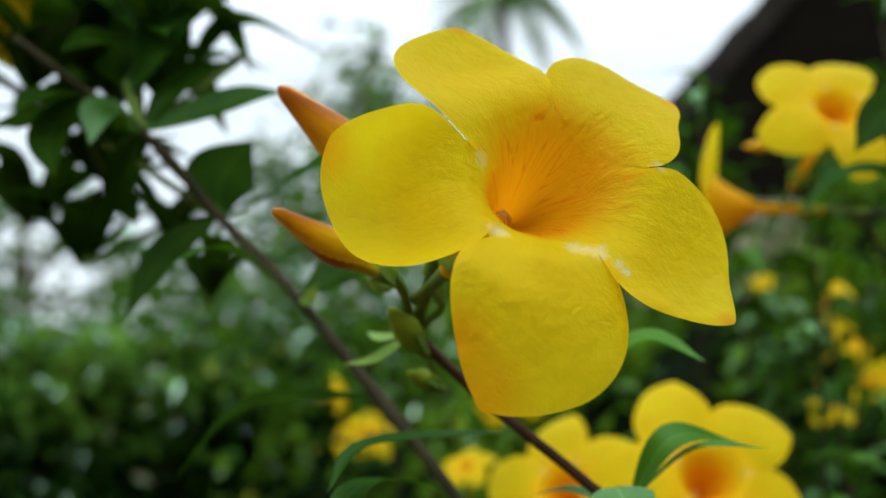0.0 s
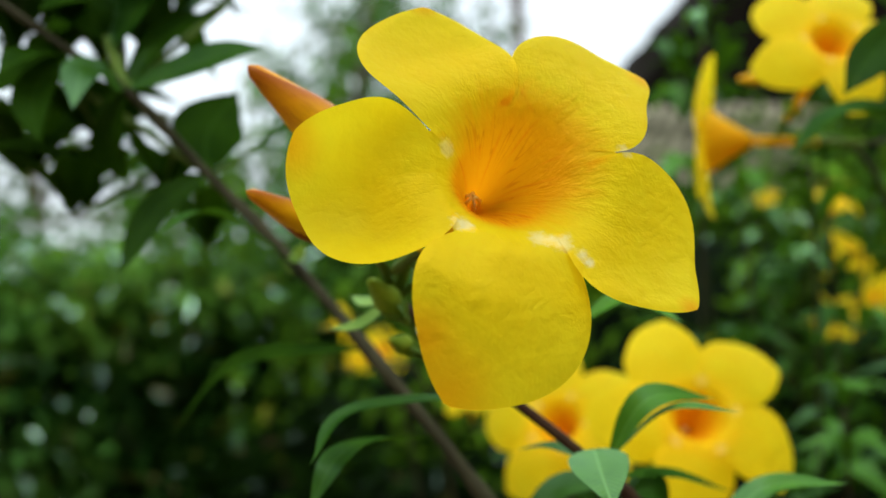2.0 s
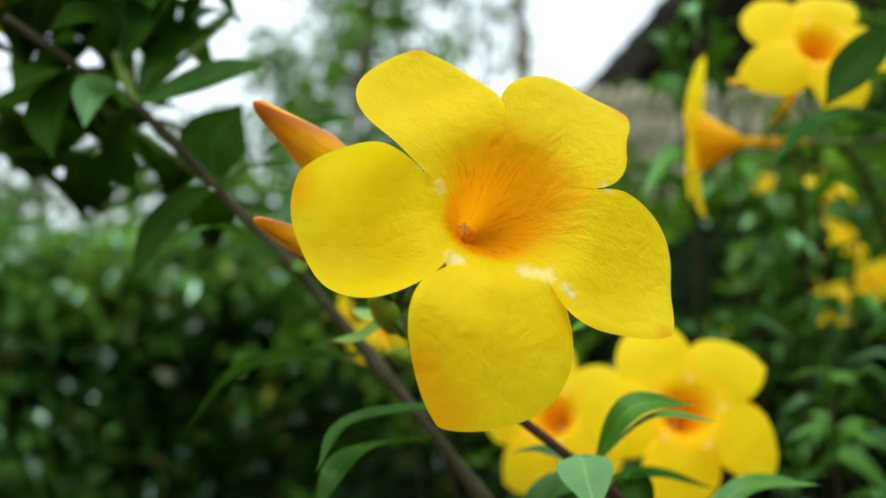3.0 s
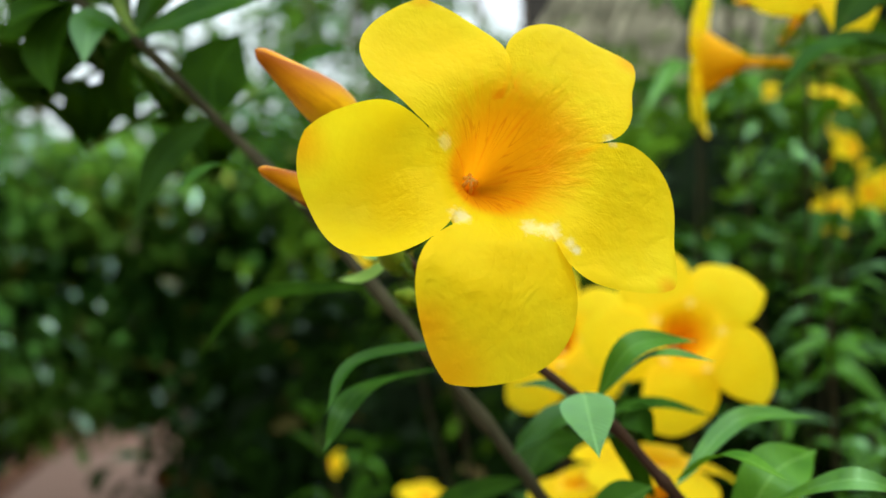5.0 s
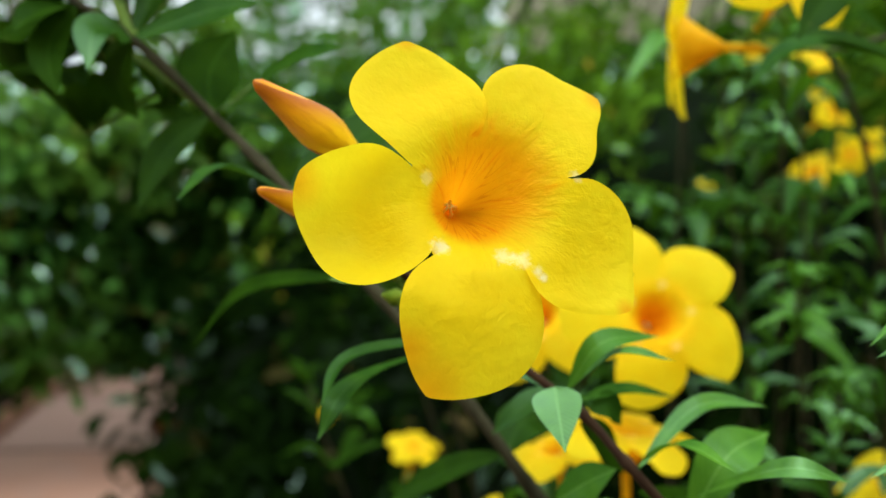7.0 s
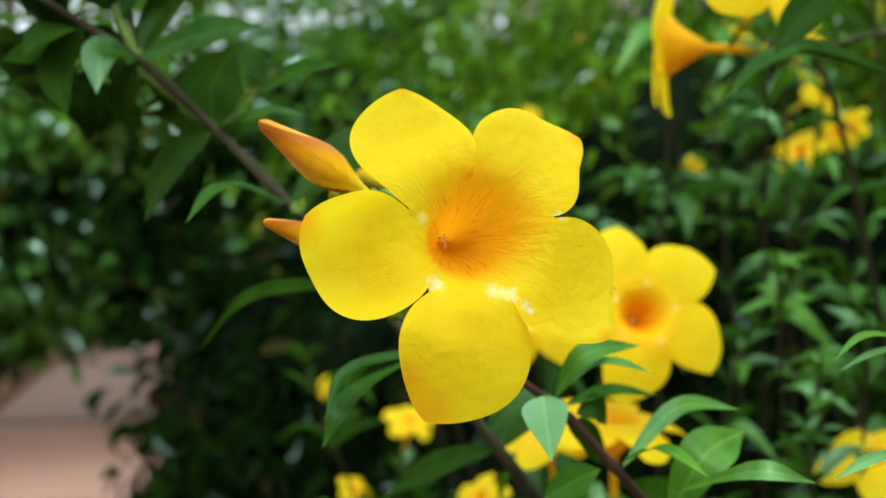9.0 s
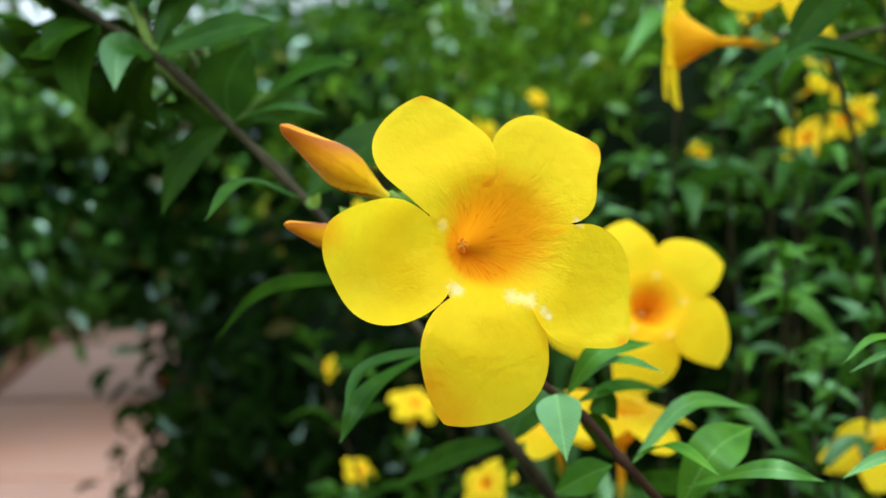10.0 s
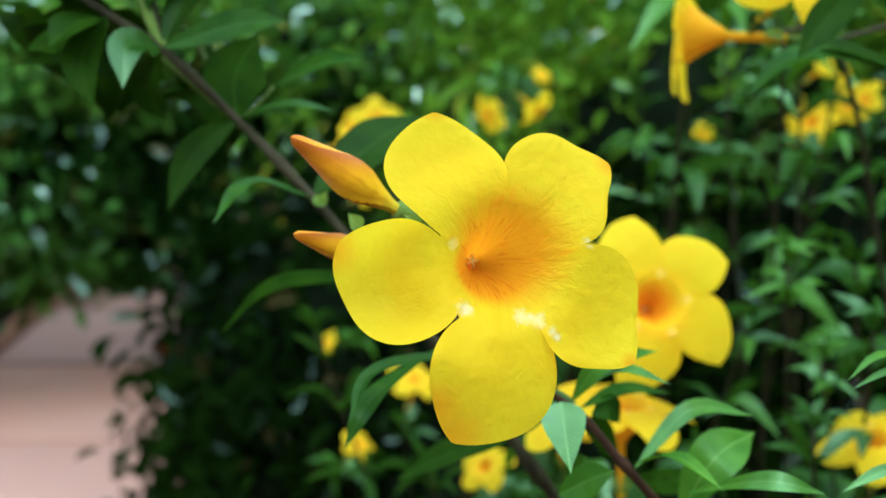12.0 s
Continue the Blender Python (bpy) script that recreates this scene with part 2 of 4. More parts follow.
SCARS = [(-0.0122, -0.0122, 0.0030, 0.75), (0.0022, -0.0152, 0.0030, 0.6), (0.0060, -0.0166, 0.0030, 0.65), (0.0092, -0.0196, 0.0020, 0.7), (0.0205, 0.0022, 0.0020, 0.6), (-0.0136, 0.0044, 0.0022, 0.3), (0.0102, -0.0208, 0.0016, 0.8)]
TIPS = [(-0.0176, -0.0439, 0.012), (-0.0215, -0.0350, 0.008), (0.0312, 0.0240, 0.006), (0.0300, -0.0292, 0.004), (-0.0430, 0.0045, 0.008), (-0.0150, 0.0400, 0.005)]
M_PETAL = petal_material("yellow_petal_scarred", SCARS, TIPS, lip=True)
NOTCH_MARKS = [(-0.0008 + 0.0150 * math.cos(radians(54 + 72 * k)), -0.0015 + 0.0150 * math.sin(radians(54 + 72 * k)), 0.0032, 0.28) for k in range(5)]
M_PETAL_FAR = petal_material("yellow_petal", NOTCH_MARKS, depth=((0.95, 0.44, 0.003), (0.93, 0.38, 0.002), (0.93, 0.33, 0.002)), blush=(-0.0012, -0.0012, 0.0040, 0.0140))
M_LEAF = leaf_material("leaf_green", (0.0105, 0.042, 0.0035), (0.027, 0.077, 0.006), (0.05, 0.12, 0.02), 0.28, 0.18, 0.024)
M_LEAF_FRESH = leaf_material("leaf_fresh_green", (0.030, 0.102, 0.008), (0.064, 0.170, 0.012), (0.14, 0.28, 0.05), 0.26, 0.16, 0.046)
M_LEAF_DARK = leaf_material("leaf_deep_green", (0.008, 0.026, 0.002), (0.019, 0.052, 0.003), (0.032, 0.08, 0.008), 0.34, 0.22, 0.002)
M_SEPAL = leaf_material("sepal_light_green", (0.10, 0.19, 0.030), (0.17, 0.27, 0.055), (0.28, 0.38, 0.12), 0.4, 0.25, 0.03)
M_STEM = rough_material("stem_bark", (0.033, 0.030, 0.015), (0.056, 0.051, 0.026), 160, 0.6, 0.0006, (0.03, 0.018, 0.012), (1, 1, 0.25))
M_STEM_RED = rough_material("stem_reddish", (0.040, 0.020, 0.012), (0.064, 0.035, 0.018), 160, 0.5, 0.0005, (0.05, 0.02, 0.018), (1, 1, 0.25))
M_STEM_GREEN = rough_material("stem_green", (0.09, 0.15, 0.025), (0.14, 0.20, 0.035), 160, 0.5, 0.0004, (0.06, 0.09, 0.02), (1, 1, 0.25))
M_BUD = bud_material()
# near-black leaves: the shade of the low bushes is put into their colour
M_LOW_SHADE = foliage_material("low_leaves_shade_tone", (0.001, 0.003, 0.001), (0.007, 0.020, 0.002), (0.06, 0.040, 0.016), 0.25, 0.04, 0.94)
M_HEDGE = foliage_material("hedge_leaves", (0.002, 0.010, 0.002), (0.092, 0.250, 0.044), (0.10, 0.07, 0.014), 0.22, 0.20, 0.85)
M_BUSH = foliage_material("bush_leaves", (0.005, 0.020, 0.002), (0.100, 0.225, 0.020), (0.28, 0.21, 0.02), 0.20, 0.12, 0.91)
# paler, glossier hedge leaves: light from above is put into the colour
M_HEDGE_LIT = foliage_material("hedge_lit_leaves", (0.008, 0.034, 0.005), (0.155, 0.345, 0.050), (0.20, 0.20, 0.04), 0.20, 0.30, 0.88)
M_FAR = foliage_material("tree_leaves", (0.016, 0.055, 0.008), (0.085, 0.190, 0.022), (0.16, 0.12, 0.05), 0.4, 0.2)
M_RED = foliage_material("red_leaves", (0.03, 0.003, 0.002), (0.08, 0.007, 0.003), (0.12, 0.02, 0.01))
# near-black skin of the added lumps that paint dark gaps between leaves
M_SHADE_CORE = rough_material("inner_twigs", (0.003, 0.006, 0.002), (0.006, 0.012, 0.004), 14, 1.0, 0.02, (0.002, 0.003, 0.001))
M_SOIL = rough_material("soil_and_litter", (0.020, 0.015, 0.009), (0.035, 0.025, 0.015), 2.2, 0.95, 0.02, (0.05, 0.06, 0.025))
M_SLAB = rough_material("reddish_paving", (0.48, 0.25, 0.165), (0.52, 0.31, 0.225), 1.1, 0.85, 0.004, (0.40, 0.26, 0.21), vary=0.8)
M_BRICK = rough_material("terracotta_brick", (0.40, 0.18, 0.10), (0.48, 0.25, 0.15), 4, 0.9, 0.004, (0.28, 0.14, 0.09), vary=0.7)
M_TRUNK = rough_material("tree_bark", (0.12, 0.09, 0.07), (0.18, 0.14, 0.11), 6, 0.9, 0.02, (0.07, 0.05, 0.04), (1, 1, 0.3))
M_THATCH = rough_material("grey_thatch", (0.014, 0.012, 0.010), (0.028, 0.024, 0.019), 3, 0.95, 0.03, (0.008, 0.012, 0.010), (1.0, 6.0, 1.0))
M_PALM_THATCH = rough_material("dry_palm_thatch", (0.09, 0.085, 0.052), (0.30, 0.27, 0.18), 5, 0.9, 0.02, (0.02, 0.024, 0.014), (3.0, 2.0, 1.0))
# near-black boards: the hut's unlit inside is put into their colour
M_TIMBER = rough_material("shade_dark_timber", (0.004, 0.003, 0.002), (0.007, 0.005, 0.003), 4, 0.9, 0.01, (0.002, 0.002, 0.001), (1, 1, 5))


# ---- building blocks ----
def empty(name, m=None):
    ob = new(name)
    ob.empty_display_size = 0.02
    if m is not None:
        ob.matrix_world = m
    return ob


def link(name, mesh, material, parent=None, label=""):
    if not mesh.materials:
        mesh.materials.append(material)
    ob = new(name, mesh)
    if parent is not None:
        ob.parent = parent
    if label:
        ob["label"] = label
    return ob


def grid_mesh(name, rows, closed=False, uvs=None, smooth=True):
    """A mesh over rows of points of equal length; closed: each row is a ring."""
    count = len(rows[0])
    verts = [tuple(p) for row in rows for p in row]
    faces = []
    for j in range(len(rows) - 1):
        for i in range(count if closed else count - 1):
            k = (i + 1) % count
            faces.append((j * count + i, j * count + k, (j + 1) * count + k, (j + 1) * count + i))
    mesh = bpy.data.meshes.new(name)
    mesh.from_pydata(verts, [], faces)
    if uvs is not None:
        flat = [uv for row in uvs for uv in row]
        layer = mesh.uv_layers.new(name="blade")
        for loop in mesh.loops:
            layer.data[loop.index].uv = flat[loop.vertex_index]
    if smooth:
        mesh.polygons.foreach_set("use_smooth", [True] * len(mesh.polygons))
    mesh.update()
    return mesh


def bezier(points, count):
    """Points along a smooth curve through the given ones (Catmull-Rom)."""
    p = [Vector(q) for q in points]
    p = [p[0] * 2 - p[1]] + p + [p[-1] * 2 - p[-2]]
    out = []
    spans = len(p) - 3
    for k in range(count + 1):
        s = min(k / count * spans, spans - 1e-6)
        i, f = int(s), s - int(s)
        a, b, c, d = p[i : i + 4]
        out.append(0.5 * ((2 * b) + (c - a) * f + (2 * a - 5 * b + 4 * c - d) * f * f + (3 * b - a - 3 * c + d) * f**3))
    return out


def tube_mesh(name, points, radii, sides=12, count=40, knots=(), wobble=0.03):
    """A tapered round stem through points, thickened at its knots (fractions of its length)."""
    line = bezier(points, count)
    rows = []
    for k, p in enumerate(line):
        f = k / count
        tangent = (line[min(k + 1, count)] - line[max(k - 1, 0)]).normalized()
        a = tangent.orthogonal().normalized() if k == 0 else (a - tangent * a.dot(tangent)).normalized()
        b = tangent.cross(a)
        r = np.interp(f, np.linspace(0, 1, len(radii)), radii)
        r *= 1 + sum(0.42 * math.exp(-(((f - q) / 0.014) ** 2)) for q in knots)
        ring = []
        for s in range(sides):
            ang = 2 * math.pi * s / sides
            rr = r * (1 + wobble * noise.noise(p * 180 + Vector((math.cos(ang), math.sin(ang), 0))))
            ring.append(p + (a * math.cos(ang) + b * math.sin(ang)) * rr)
        rows.append(ring)
    rows.insert(0, [line[0]] * sides)
    rows.append([line[-1]] * sides)
    return grid_mesh(name, rows, True)


def leaf_mesh(base, mid, tip, width, face=(0, -0.7, 0.7), fold=0.25, waist=0.52, curl=0.0, seed=0):
    """A pointed blade along base-mid-tip: folded along its midrib, with a wavy rim."""
    line = bezier((base, mid, tip), 16)
    rows, uvs = [], []
    size = (line[0] - line[-1]).length
    for k, p in enumerate(line):
        f = k / 16
        tangent = (line[min(k + 1, 16)] - line[max(k - 1, 0)]).normalized()
        up = Vector(face).normalized()
        up = (up - tangent * up.dot(tangent)).normalized()
        side = tangent.cross(up)
        grow = f / waist * 0.5 if f < waist else 0.5 + (f - waist) / (1 - waist) * 0.5
        half = 0.5 * width * (math.sin(math.pi * grow) ** (0.85 if f < waist else 1.25)) + 0.012 * width * (1 - f)
        row, uv = [], []
        for i in range(9):
            s = i / 4 - 1
            ripple = 0.03 * width * noise.noise(Vector((f * 4, s * 1.5, seed * 7.3))) * abs(s)
            lift = half * (fold * abs(s) - curl * s * s) + ripple
            row.append(p + side * (s * half) + up * lift)
            uv.append((0.5 + s * 0.5 * max(half / (0.5 * width), 0.05), f))
        rows.append(row)
        uvs.append(uv)
    return grid_mesh("leaf", rows, False, uvs)


def leaf(parent, base, mid, tip, width, face=(0, -0.7, 0.7), fold=0.25, waist=0.52, curl=0.0, material=None):
    mesh = leaf_mesh(base, mid, tip, width, face, fold, waist, curl, len(bpy.data.meshes))
    return link("leaf", mesh, material if material else M_LEAF, parent)


# ---- flowers ----
THROAT_RIM, THROAT_END, THROAT_DEPTH = Vector((-0.0008, -0.0015)), Vector((-0.0062, 0.0010)), 0.0280


# the trumpet's rim stands higher under the lowest petal and falls back elsewhere (direction, mm)
FLARE_AT = [-3.1416, -2.37, -1.85, -1.34, -0.6, 0.166, 0.8, 1.45, 2.05, 2.69, 3.1416]
FLARE = [-3.0, -0.6, 2.2, 0.2, -2.4, -1.0, -3.0, -2.2, -2.2, -0.8, -3.0]


THROAT_SHAPE = {"width": 0.0205, "curve": 2.0, "flare": 1.0}


def throat_height(rho, ang=None):
    z = -THROAT_DEPTH * max(0.0, 1 - rho / THROAT_SHAPE["width"]) ** THROAT_SHAPE["curve"]
    if ang is not None:
        k = min(1.0, rho / 0.0190)
        z += 0.001 * THROAT_SHAPE["flare"] * np.interp(ang, FLARE_AT, FLARE) * k * k
    return z


def petal_mesh(cx, cy, radius, waves, tilt, turn=0.0, seed=0, corner=(0.0, 0.0)):
    """One petal in flower axes, in millimetres: an uneven round lobe about (cx, cy), bowed and tilted, running down into the throat."""
    segments, rings = 84, 18
    inward = math.atan2(-1.5 - cy, -0.8 - cx)
    reach = math.hypot(cx + 0.8, cy + 1.5)

    def lobe(phi):
        r = radius
        for h in range(4):
            r += waves[2 * h] * math.cos((h + 1) * phi) + waves[2 * h + 1] * math.sin((h + 1) * phi)
        off = (phi - corner[0] + math.pi) % (2 * math.pi) - math.pi
        return r + corner[1] * (math.exp(-abs(off) / 0.30) - 0.25 * math.exp(-((off / 0.9) ** 2)))

    tongue = max(0.0, reach - 12.0 - lobe(inward))
    ct, st = math.cos(turn), math.sin(turn)
    rows, inner = [], set()
    for j in range(rings + 1):
        f = (j / rings) ** 0.9
        ring = []
        for i in range(segments):
            phi = 2 * math.pi * i / segments
            away = (phi - inward + math.pi) % (2 * math.pi) - math.pi
            r = (lobe(phi) + tongue * math.exp(-((away / 0.55) ** 2))) * f
            s, w = r * math.cos(phi), r * math.sin(phi)
            x, y = cx + s, cy + w
            z = tilt[0] + tilt[1] * s + tilt[2] * w + (tilt[3] * s * s + tilt[4] * w * w + tilt[5] * s * w) * 0.001
            z += 0.22 * noise.noise(Vector((x * 0.11, y * 0.11, seed * 3.1))) + 0.10 * noise.noise(Vector((x * 0.35, y * 0.35, seed)))
            z -= 0.5 * max(0.0, f - 0.86) ** 1.5 / 0.05
            x, y, z = x * 0.001, y * 0.001, z * 0.001
            rho = math.hypot(x - THROAT_RIM.x, y - THROAT_RIM.y)
            if rho < 0.0146:
                k = 0.0146 / max(rho, 1e-5)
                inner.add(j * segments + i)
                x, y, rho = THROAT_RIM.x + (x - THROAT_RIM.x) * k, THROAT_RIM.y + (y - THROAT_RIM.y) * k, 0.0146
            b = min(1.0, max(0.0, (0.0310 - rho) / 0.0160))
            b = b * b * (3 - 2 * b)
            zf = throat_height(rho, math.atan2(y - THROAT_RIM.y, x - THROAT_RIM.x))
            z = z * (1 - b) + (zf + 0.00001) * b
            drift = b * min(1.0, -throat_height(rho) / THROAT_DEPTH)
            x += (THROAT_END.x - THROAT_RIM.x) * drift
            y += (THROAT_END.y - THROAT_RIM.y) * drift
            ring.append((ct * x - st * y, st * x + ct * y, z))
        rows.append(ring)
    mesh = grid_mesh("petal", rows, True)
    bm = bmesh.new()
    bm.from_mesh(mesh)
    bm.verts.ensure_lookup_table()
    folded = [f for f in bm.faces if all(v.index in inner for v in f.verts)]
    bmesh.ops.delete(bm, geom=folded, context="FACES")
    bm.to_mesh(mesh)
    bm.free()
    return mesh


# how far the throat's wall reaches out towards the five notches (mm)
RIM_AT = [-2.60, -2.37, -2.10, -1.42, -1.19, -1.02, 0.0, 0.166, 0.34, 1.20, 1.35, 1.45, 1.55, 1.68, 2.58, 2.69, 2.80]
RIM_REACH = [14.62, 18.6, 14.62, 14.62, 18.6, 14.62, 14.62, 21.0, 14.62, 14.62, 17.0, 20.3, 17.0, 14.62, 14.62, 18.8, 14.62]


def throat_mesh():
    rows = []
    for j in range(33):
        row = []
        for i in range(120):
            ang = 2 * math.pi * i / 120 - math.pi
            rim = 0.001 * np.interp(ang, RIM_AT, RIM_REACH) if THROAT_SHAPE["flare"] else 0.0172
            rho = rim * (1 - j / 32) + 0.0018 * j / 32
            z = throat_height(rho, ang) - 0.00002
            c = THROAT_RIM.lerp(THROAT_END, min(1.0, max(0.0, -throat_height(rho) / THROAT_DEPTH)))
            z -= 0.0007 * max(0.0, (rho - 0.0150) / 0.0080)
            row.append((c.x + rho * math.cos(ang), c.y + rho * math.sin(ang), z))
        rows.append(row)
    c = THROAT_END
    rows.append([(c.x, c.y, throat_height(0.0018) - 0.001)] * 120)
    return grid_mesh("throat", rows, True)


# lobes of the large flower: centre, mean radius, unevenness, height and bow (mm)
PETALS = [
    (-12.97, 22.68, 15.65, (-0.85, -1.28, -0.43, -1.19, -0.47, 0.21, 0.50, 0.29), (-4.50, -0.05, -0.43, 14.89, 14.83, -1.55)),
    (17.85, 19.80, 13.51, (-1.04, -0.65, 0.16, -1.88, -0.78, 1.61, 1.00, 0.48), (-5.42, -0.16, -0.27, -0.99, -4.00, -20.35)),
    (21.89, -17.59, 15.64, (-1.03, 3.33, -0.71, -0.24, -0.49, -0.09, -0.56, 0.09), (-4.77, -0.36, -0.08, 3.24, 16.60, -4.15)),
    (-8.72, -31.34, 16.82, (1.96, 2.04, -0.14, 0.59, 0.08, 0.05, -0.28, -0.22), (3.59, -0.16, 0.27, -6.81, -18.22, -12.62)),
    (-29.52, -2.24, 15.48, (1.74, -2.06, 0.44, -1.05, 0.21, 0.37, 0.12, -0.40), (-8.82, 0.26, 0.42, 32.06, 48.54, -1.11)),
]
M_THROAT_TUBE = rough_material("tube_yellow", (0.86, 0.50, 0.008), (0.88, 0.58, 0.015), 120, 0.5, 0.0003, (0.82, 0.40, 0.008), (1, 1, 1), 0.5)


M_ANTHER = rough_material("anther_pale", (0.97, 0.80, 0.26), (0.97, 0.86, 0.36), 300, 0.6, 0.0002, (0.93, 0.68, 0.14), (1, 1, 1), 0.5)


def finish_flower(flower, material, pedicel=0.02):
    throat = link("throat", throat_mesh(), material, flower, "deep orange streaked throat")
    a = Vector((THROAT_END.x, THROAT_END.y, throat_height(0.0018) + 0.0006))
    slant = Vector((-0.25, 0.05, -1.0)).normalized()
    b = a + slant * (0.026 if pedicel < 0.021 else 0.036)
    # outside of the trumpet: a cone that narrows into the slim tube
    rows, top = [], 0.0030
    for k in range(15):
        low = top + (-throat_height(0.0018) - top) * k / 14
        share = low / THROAT_DEPTH
        c = THROAT_RIM.lerp(THROAT_END, share)
        r = 0.0200 * (1 - share ** (1 / 1.4)) + (0.0009 if k else 0.0004)
        rows.append([(c.x + r * math.cos(q * math.pi / 12), c.y + r * math.sin(q * math.pi / 12), -low - 0.0015) for q in range(24)])
    for k in range(1, 9):
        c, r = a.lerp(b, k / 8), 0.0024
        rows.append([(c.x + r * math.cos(q * math.pi / 12), c.y + r * math.sin(q * math.pi / 12), c.z) for q in range(24)])
    if pedicel < 0.021:
        rows = rows[14:]
    link("tube", grid_mesh("tube", rows, True), M_THROAT_TUBE, flower)
    stalk = link("pedicel", tube_mesh("pedicel", (b, b + slant * pedicel * 0.5, b + slant * pedicel), (0.0020, 0.0014, 0.0016), 10, 10), M_STEM_GREEN, flower, "green flower stalk")
    across = slant.orthogonal().normalized()
    for k in range(5):
        side = Matrix.Rotation(k * 2 * math.pi / 5, 3, slant) @ across
        leaf_ob = leaf_mesh(b, b + side * 0.004 - slant * 0.006, b + side * 0.0035 - slant * 0.014, 0.005, side, 0.3)
        link("sepal", leaf_ob, M_SEPAL, stalk)
    # pale tips of the stamens deep in the throat
    c = Vector((THROAT_END.x, THROAT_END.y, throat_height(0.0018) - 0.0002))
    for k in range(5):
        side = Vector((math.cos(k * 1.257), math.sin(k * 1.257), 0)) * 0.0019
        link("anther", tube_mesh("anther", (c + side, c + side * 0.95 + Vector((0, 0, 0.0022)), c + side * 0.2 + Vector((0, 0, 0.0046))), (0.0004, 0.0005, 0.0003), 8, 4), M_ANTHER, throat)


def flower_axes(place, facing, spin=0.0, size=1.0):
    n = Vector(facing).normalized()
    ex = Vector((0, 0, 1)).cross(n).normalized()
    ey = n.cross(ex)
    m = Matrix((ex, ey, n)).transposed().to_4x4()
    return Matrix.Translation(place) @ m @ pose(0, 0, 0, 0, 0, spin) @ Matrix.Diagonal((size, size, size, 1))


main_flower = empty("allamanda_flower", flower_axes((0.0215, 0.176, 1.2335), (0.16, -0.92, 0.36)))
tagged(main_flower, "large open yellow trumpet flower with orange streaked throat", "flower", "allamanda flowers")
# each petal ends in a blunt corner (degrees, mm)
CORNERS = [(97, 1.6), (16, 1.7), (-50, 1.5), (-123, 1.6), (146, 0.7)]
for k, (spec, (bearing, height)) in enumerate(zip(PETALS, CORNERS)):
    link("petal", petal_mesh(*spec, seed=k, corner=(radians(bearing), height)), M_PETAL, main_flower)
finish_flower(main_flower, M_PETAL)

# sharp on the large flower, soft far behind it
cam.data.dof.use_dof = True
cam.data.dof.focus_object = main_flower
cam.data.dof.aperture_fstop = 10.5


# ---- buds ----
def bud_mesh(length, radius):
    """A furled bud along z from its base, with overlapping spiral folds."""
    rows = []
    for j in range(31):
        f = j / 30
        r = radius * np.interp(f, (0, 0.10, 0.22, 0.36, 0.48, 0.62, 0.80, 0.93, 0.98, 1.0), (0.30, 0.38, 0.62, 0.93, 1.0, 0.86, 0.58, 0.38, 0.28, 0.12))
        ring = []
        for i in range(36):
            ang = 2 * math.pi * i / 36
            fold = ((ang * 2 + f * 5.0) / (2 * math.pi)) % 1.0
            rr = r * (1 + 0.27 * (fold - 0.5) * math.sin(math.pi * min(1, f * 1.3 + 0.1)))
            ring.append((rr * math.cos(ang), rr * math.sin(ang), f * length))
        rows.append(ring)
    rows.append([(0, 0, length * 1.012)] * 36)
    return grid_mesh("bud_body", rows, True)


def along(base, tip):
    """The pose at base whose z axis points to tip."""
    return Matrix.Translation(base) @ (Vector(tip) - Vector(base)).to_track_quat("Z", "Y").to_matrix().to_4x4()


def bud(base, tip, radius, root, label, body_material=None, sepal_size=0.009):
    base, tip, root = Vector(base), Vector(tip), Vector(root)
    m = along(base, tip)
    thing = tagged(empty("flower_bud", m), label, "flower bud", "buds of the flowering shoot")
    link("bud_body", bud_mesh((tip - base).length, radius), body_material if body_material else M_BUD, thing)
    r = m.inverted() @ root
    stalk = link("pedicel", tube_mesh("pedicel", ((0, 0, 0.001), (0, 0, -0.25 * r.length), r), (radius * 0.55, radius * 0.33, radius * 0.30), 10, 12), M_STEM_GREEN, thing, "green bud stalk")
    foot = Vector((0, 0, -0.22 * r.length))
    for k in range(5):
        side = Vector((math.cos(k * 1.257), math.sin(k * 1.257), 0))
        link("sepal", leaf_mesh(foot, foot + side * radius * 0.75 + Vector((0, 0, sepal_size * 0.45)), foot + side * radius * 0.7 + Vector((0, 0, sepal_size)), radius * 0.9, side, 0.3), M_SEPAL, stalk)
    return thing


KNOT = Vector((-0.0077, 0.2520, 1.2042))
bud((-0.0085, 0.2225, 1.2345), (-0.0369, 0.2107, 1.2588), 0.0056, KNOT, "furled rusty orange flower bud beside the large flower")
bud((-0.0152, 0.2290, 1.2179), (-0.0379, 0.2112, 1.2309), 0.0040, KNOT, "small orange tipped flower bud behind the large flower")
M_GREEN_BUD = rough_material("green_bud", (0.15, 0.25, 0.02), (0.24, 0.31, 0.03), 200, 0.45, 0.0003, (0.16, 0.26, 0.02))
bud((-0.0055, 0.2460, 1.2001), (-0.0131, 0.2360, 1.2101), 0.0036, KNOT, "unripe green bud with pale pointed sepals", M_GREEN_BUD, 0.012)
bud((-0.0013, 0.2400, 1.2140), (-0.0034, 0.2360, 1.2249), 0.0030, KNOT, "unripe green bud with pale pointed sepals", M_GREEN_BUD, 0.012)
bud((-0.0024, 0.2500, 1.1912), (-0.0088, 0.2440, 1.1943), 0.0026, KNOT, "unripe green bud with pale pointed sepals", M_GREEN_BUD, 0.010)

bud((0.1600, 0.4560, 1.2975), (0.1440, 0.4510, 1.2968), 0.0030, (0.1900, 0.4700, 1.2800), "orange brown bud tip beside a yellow flower")


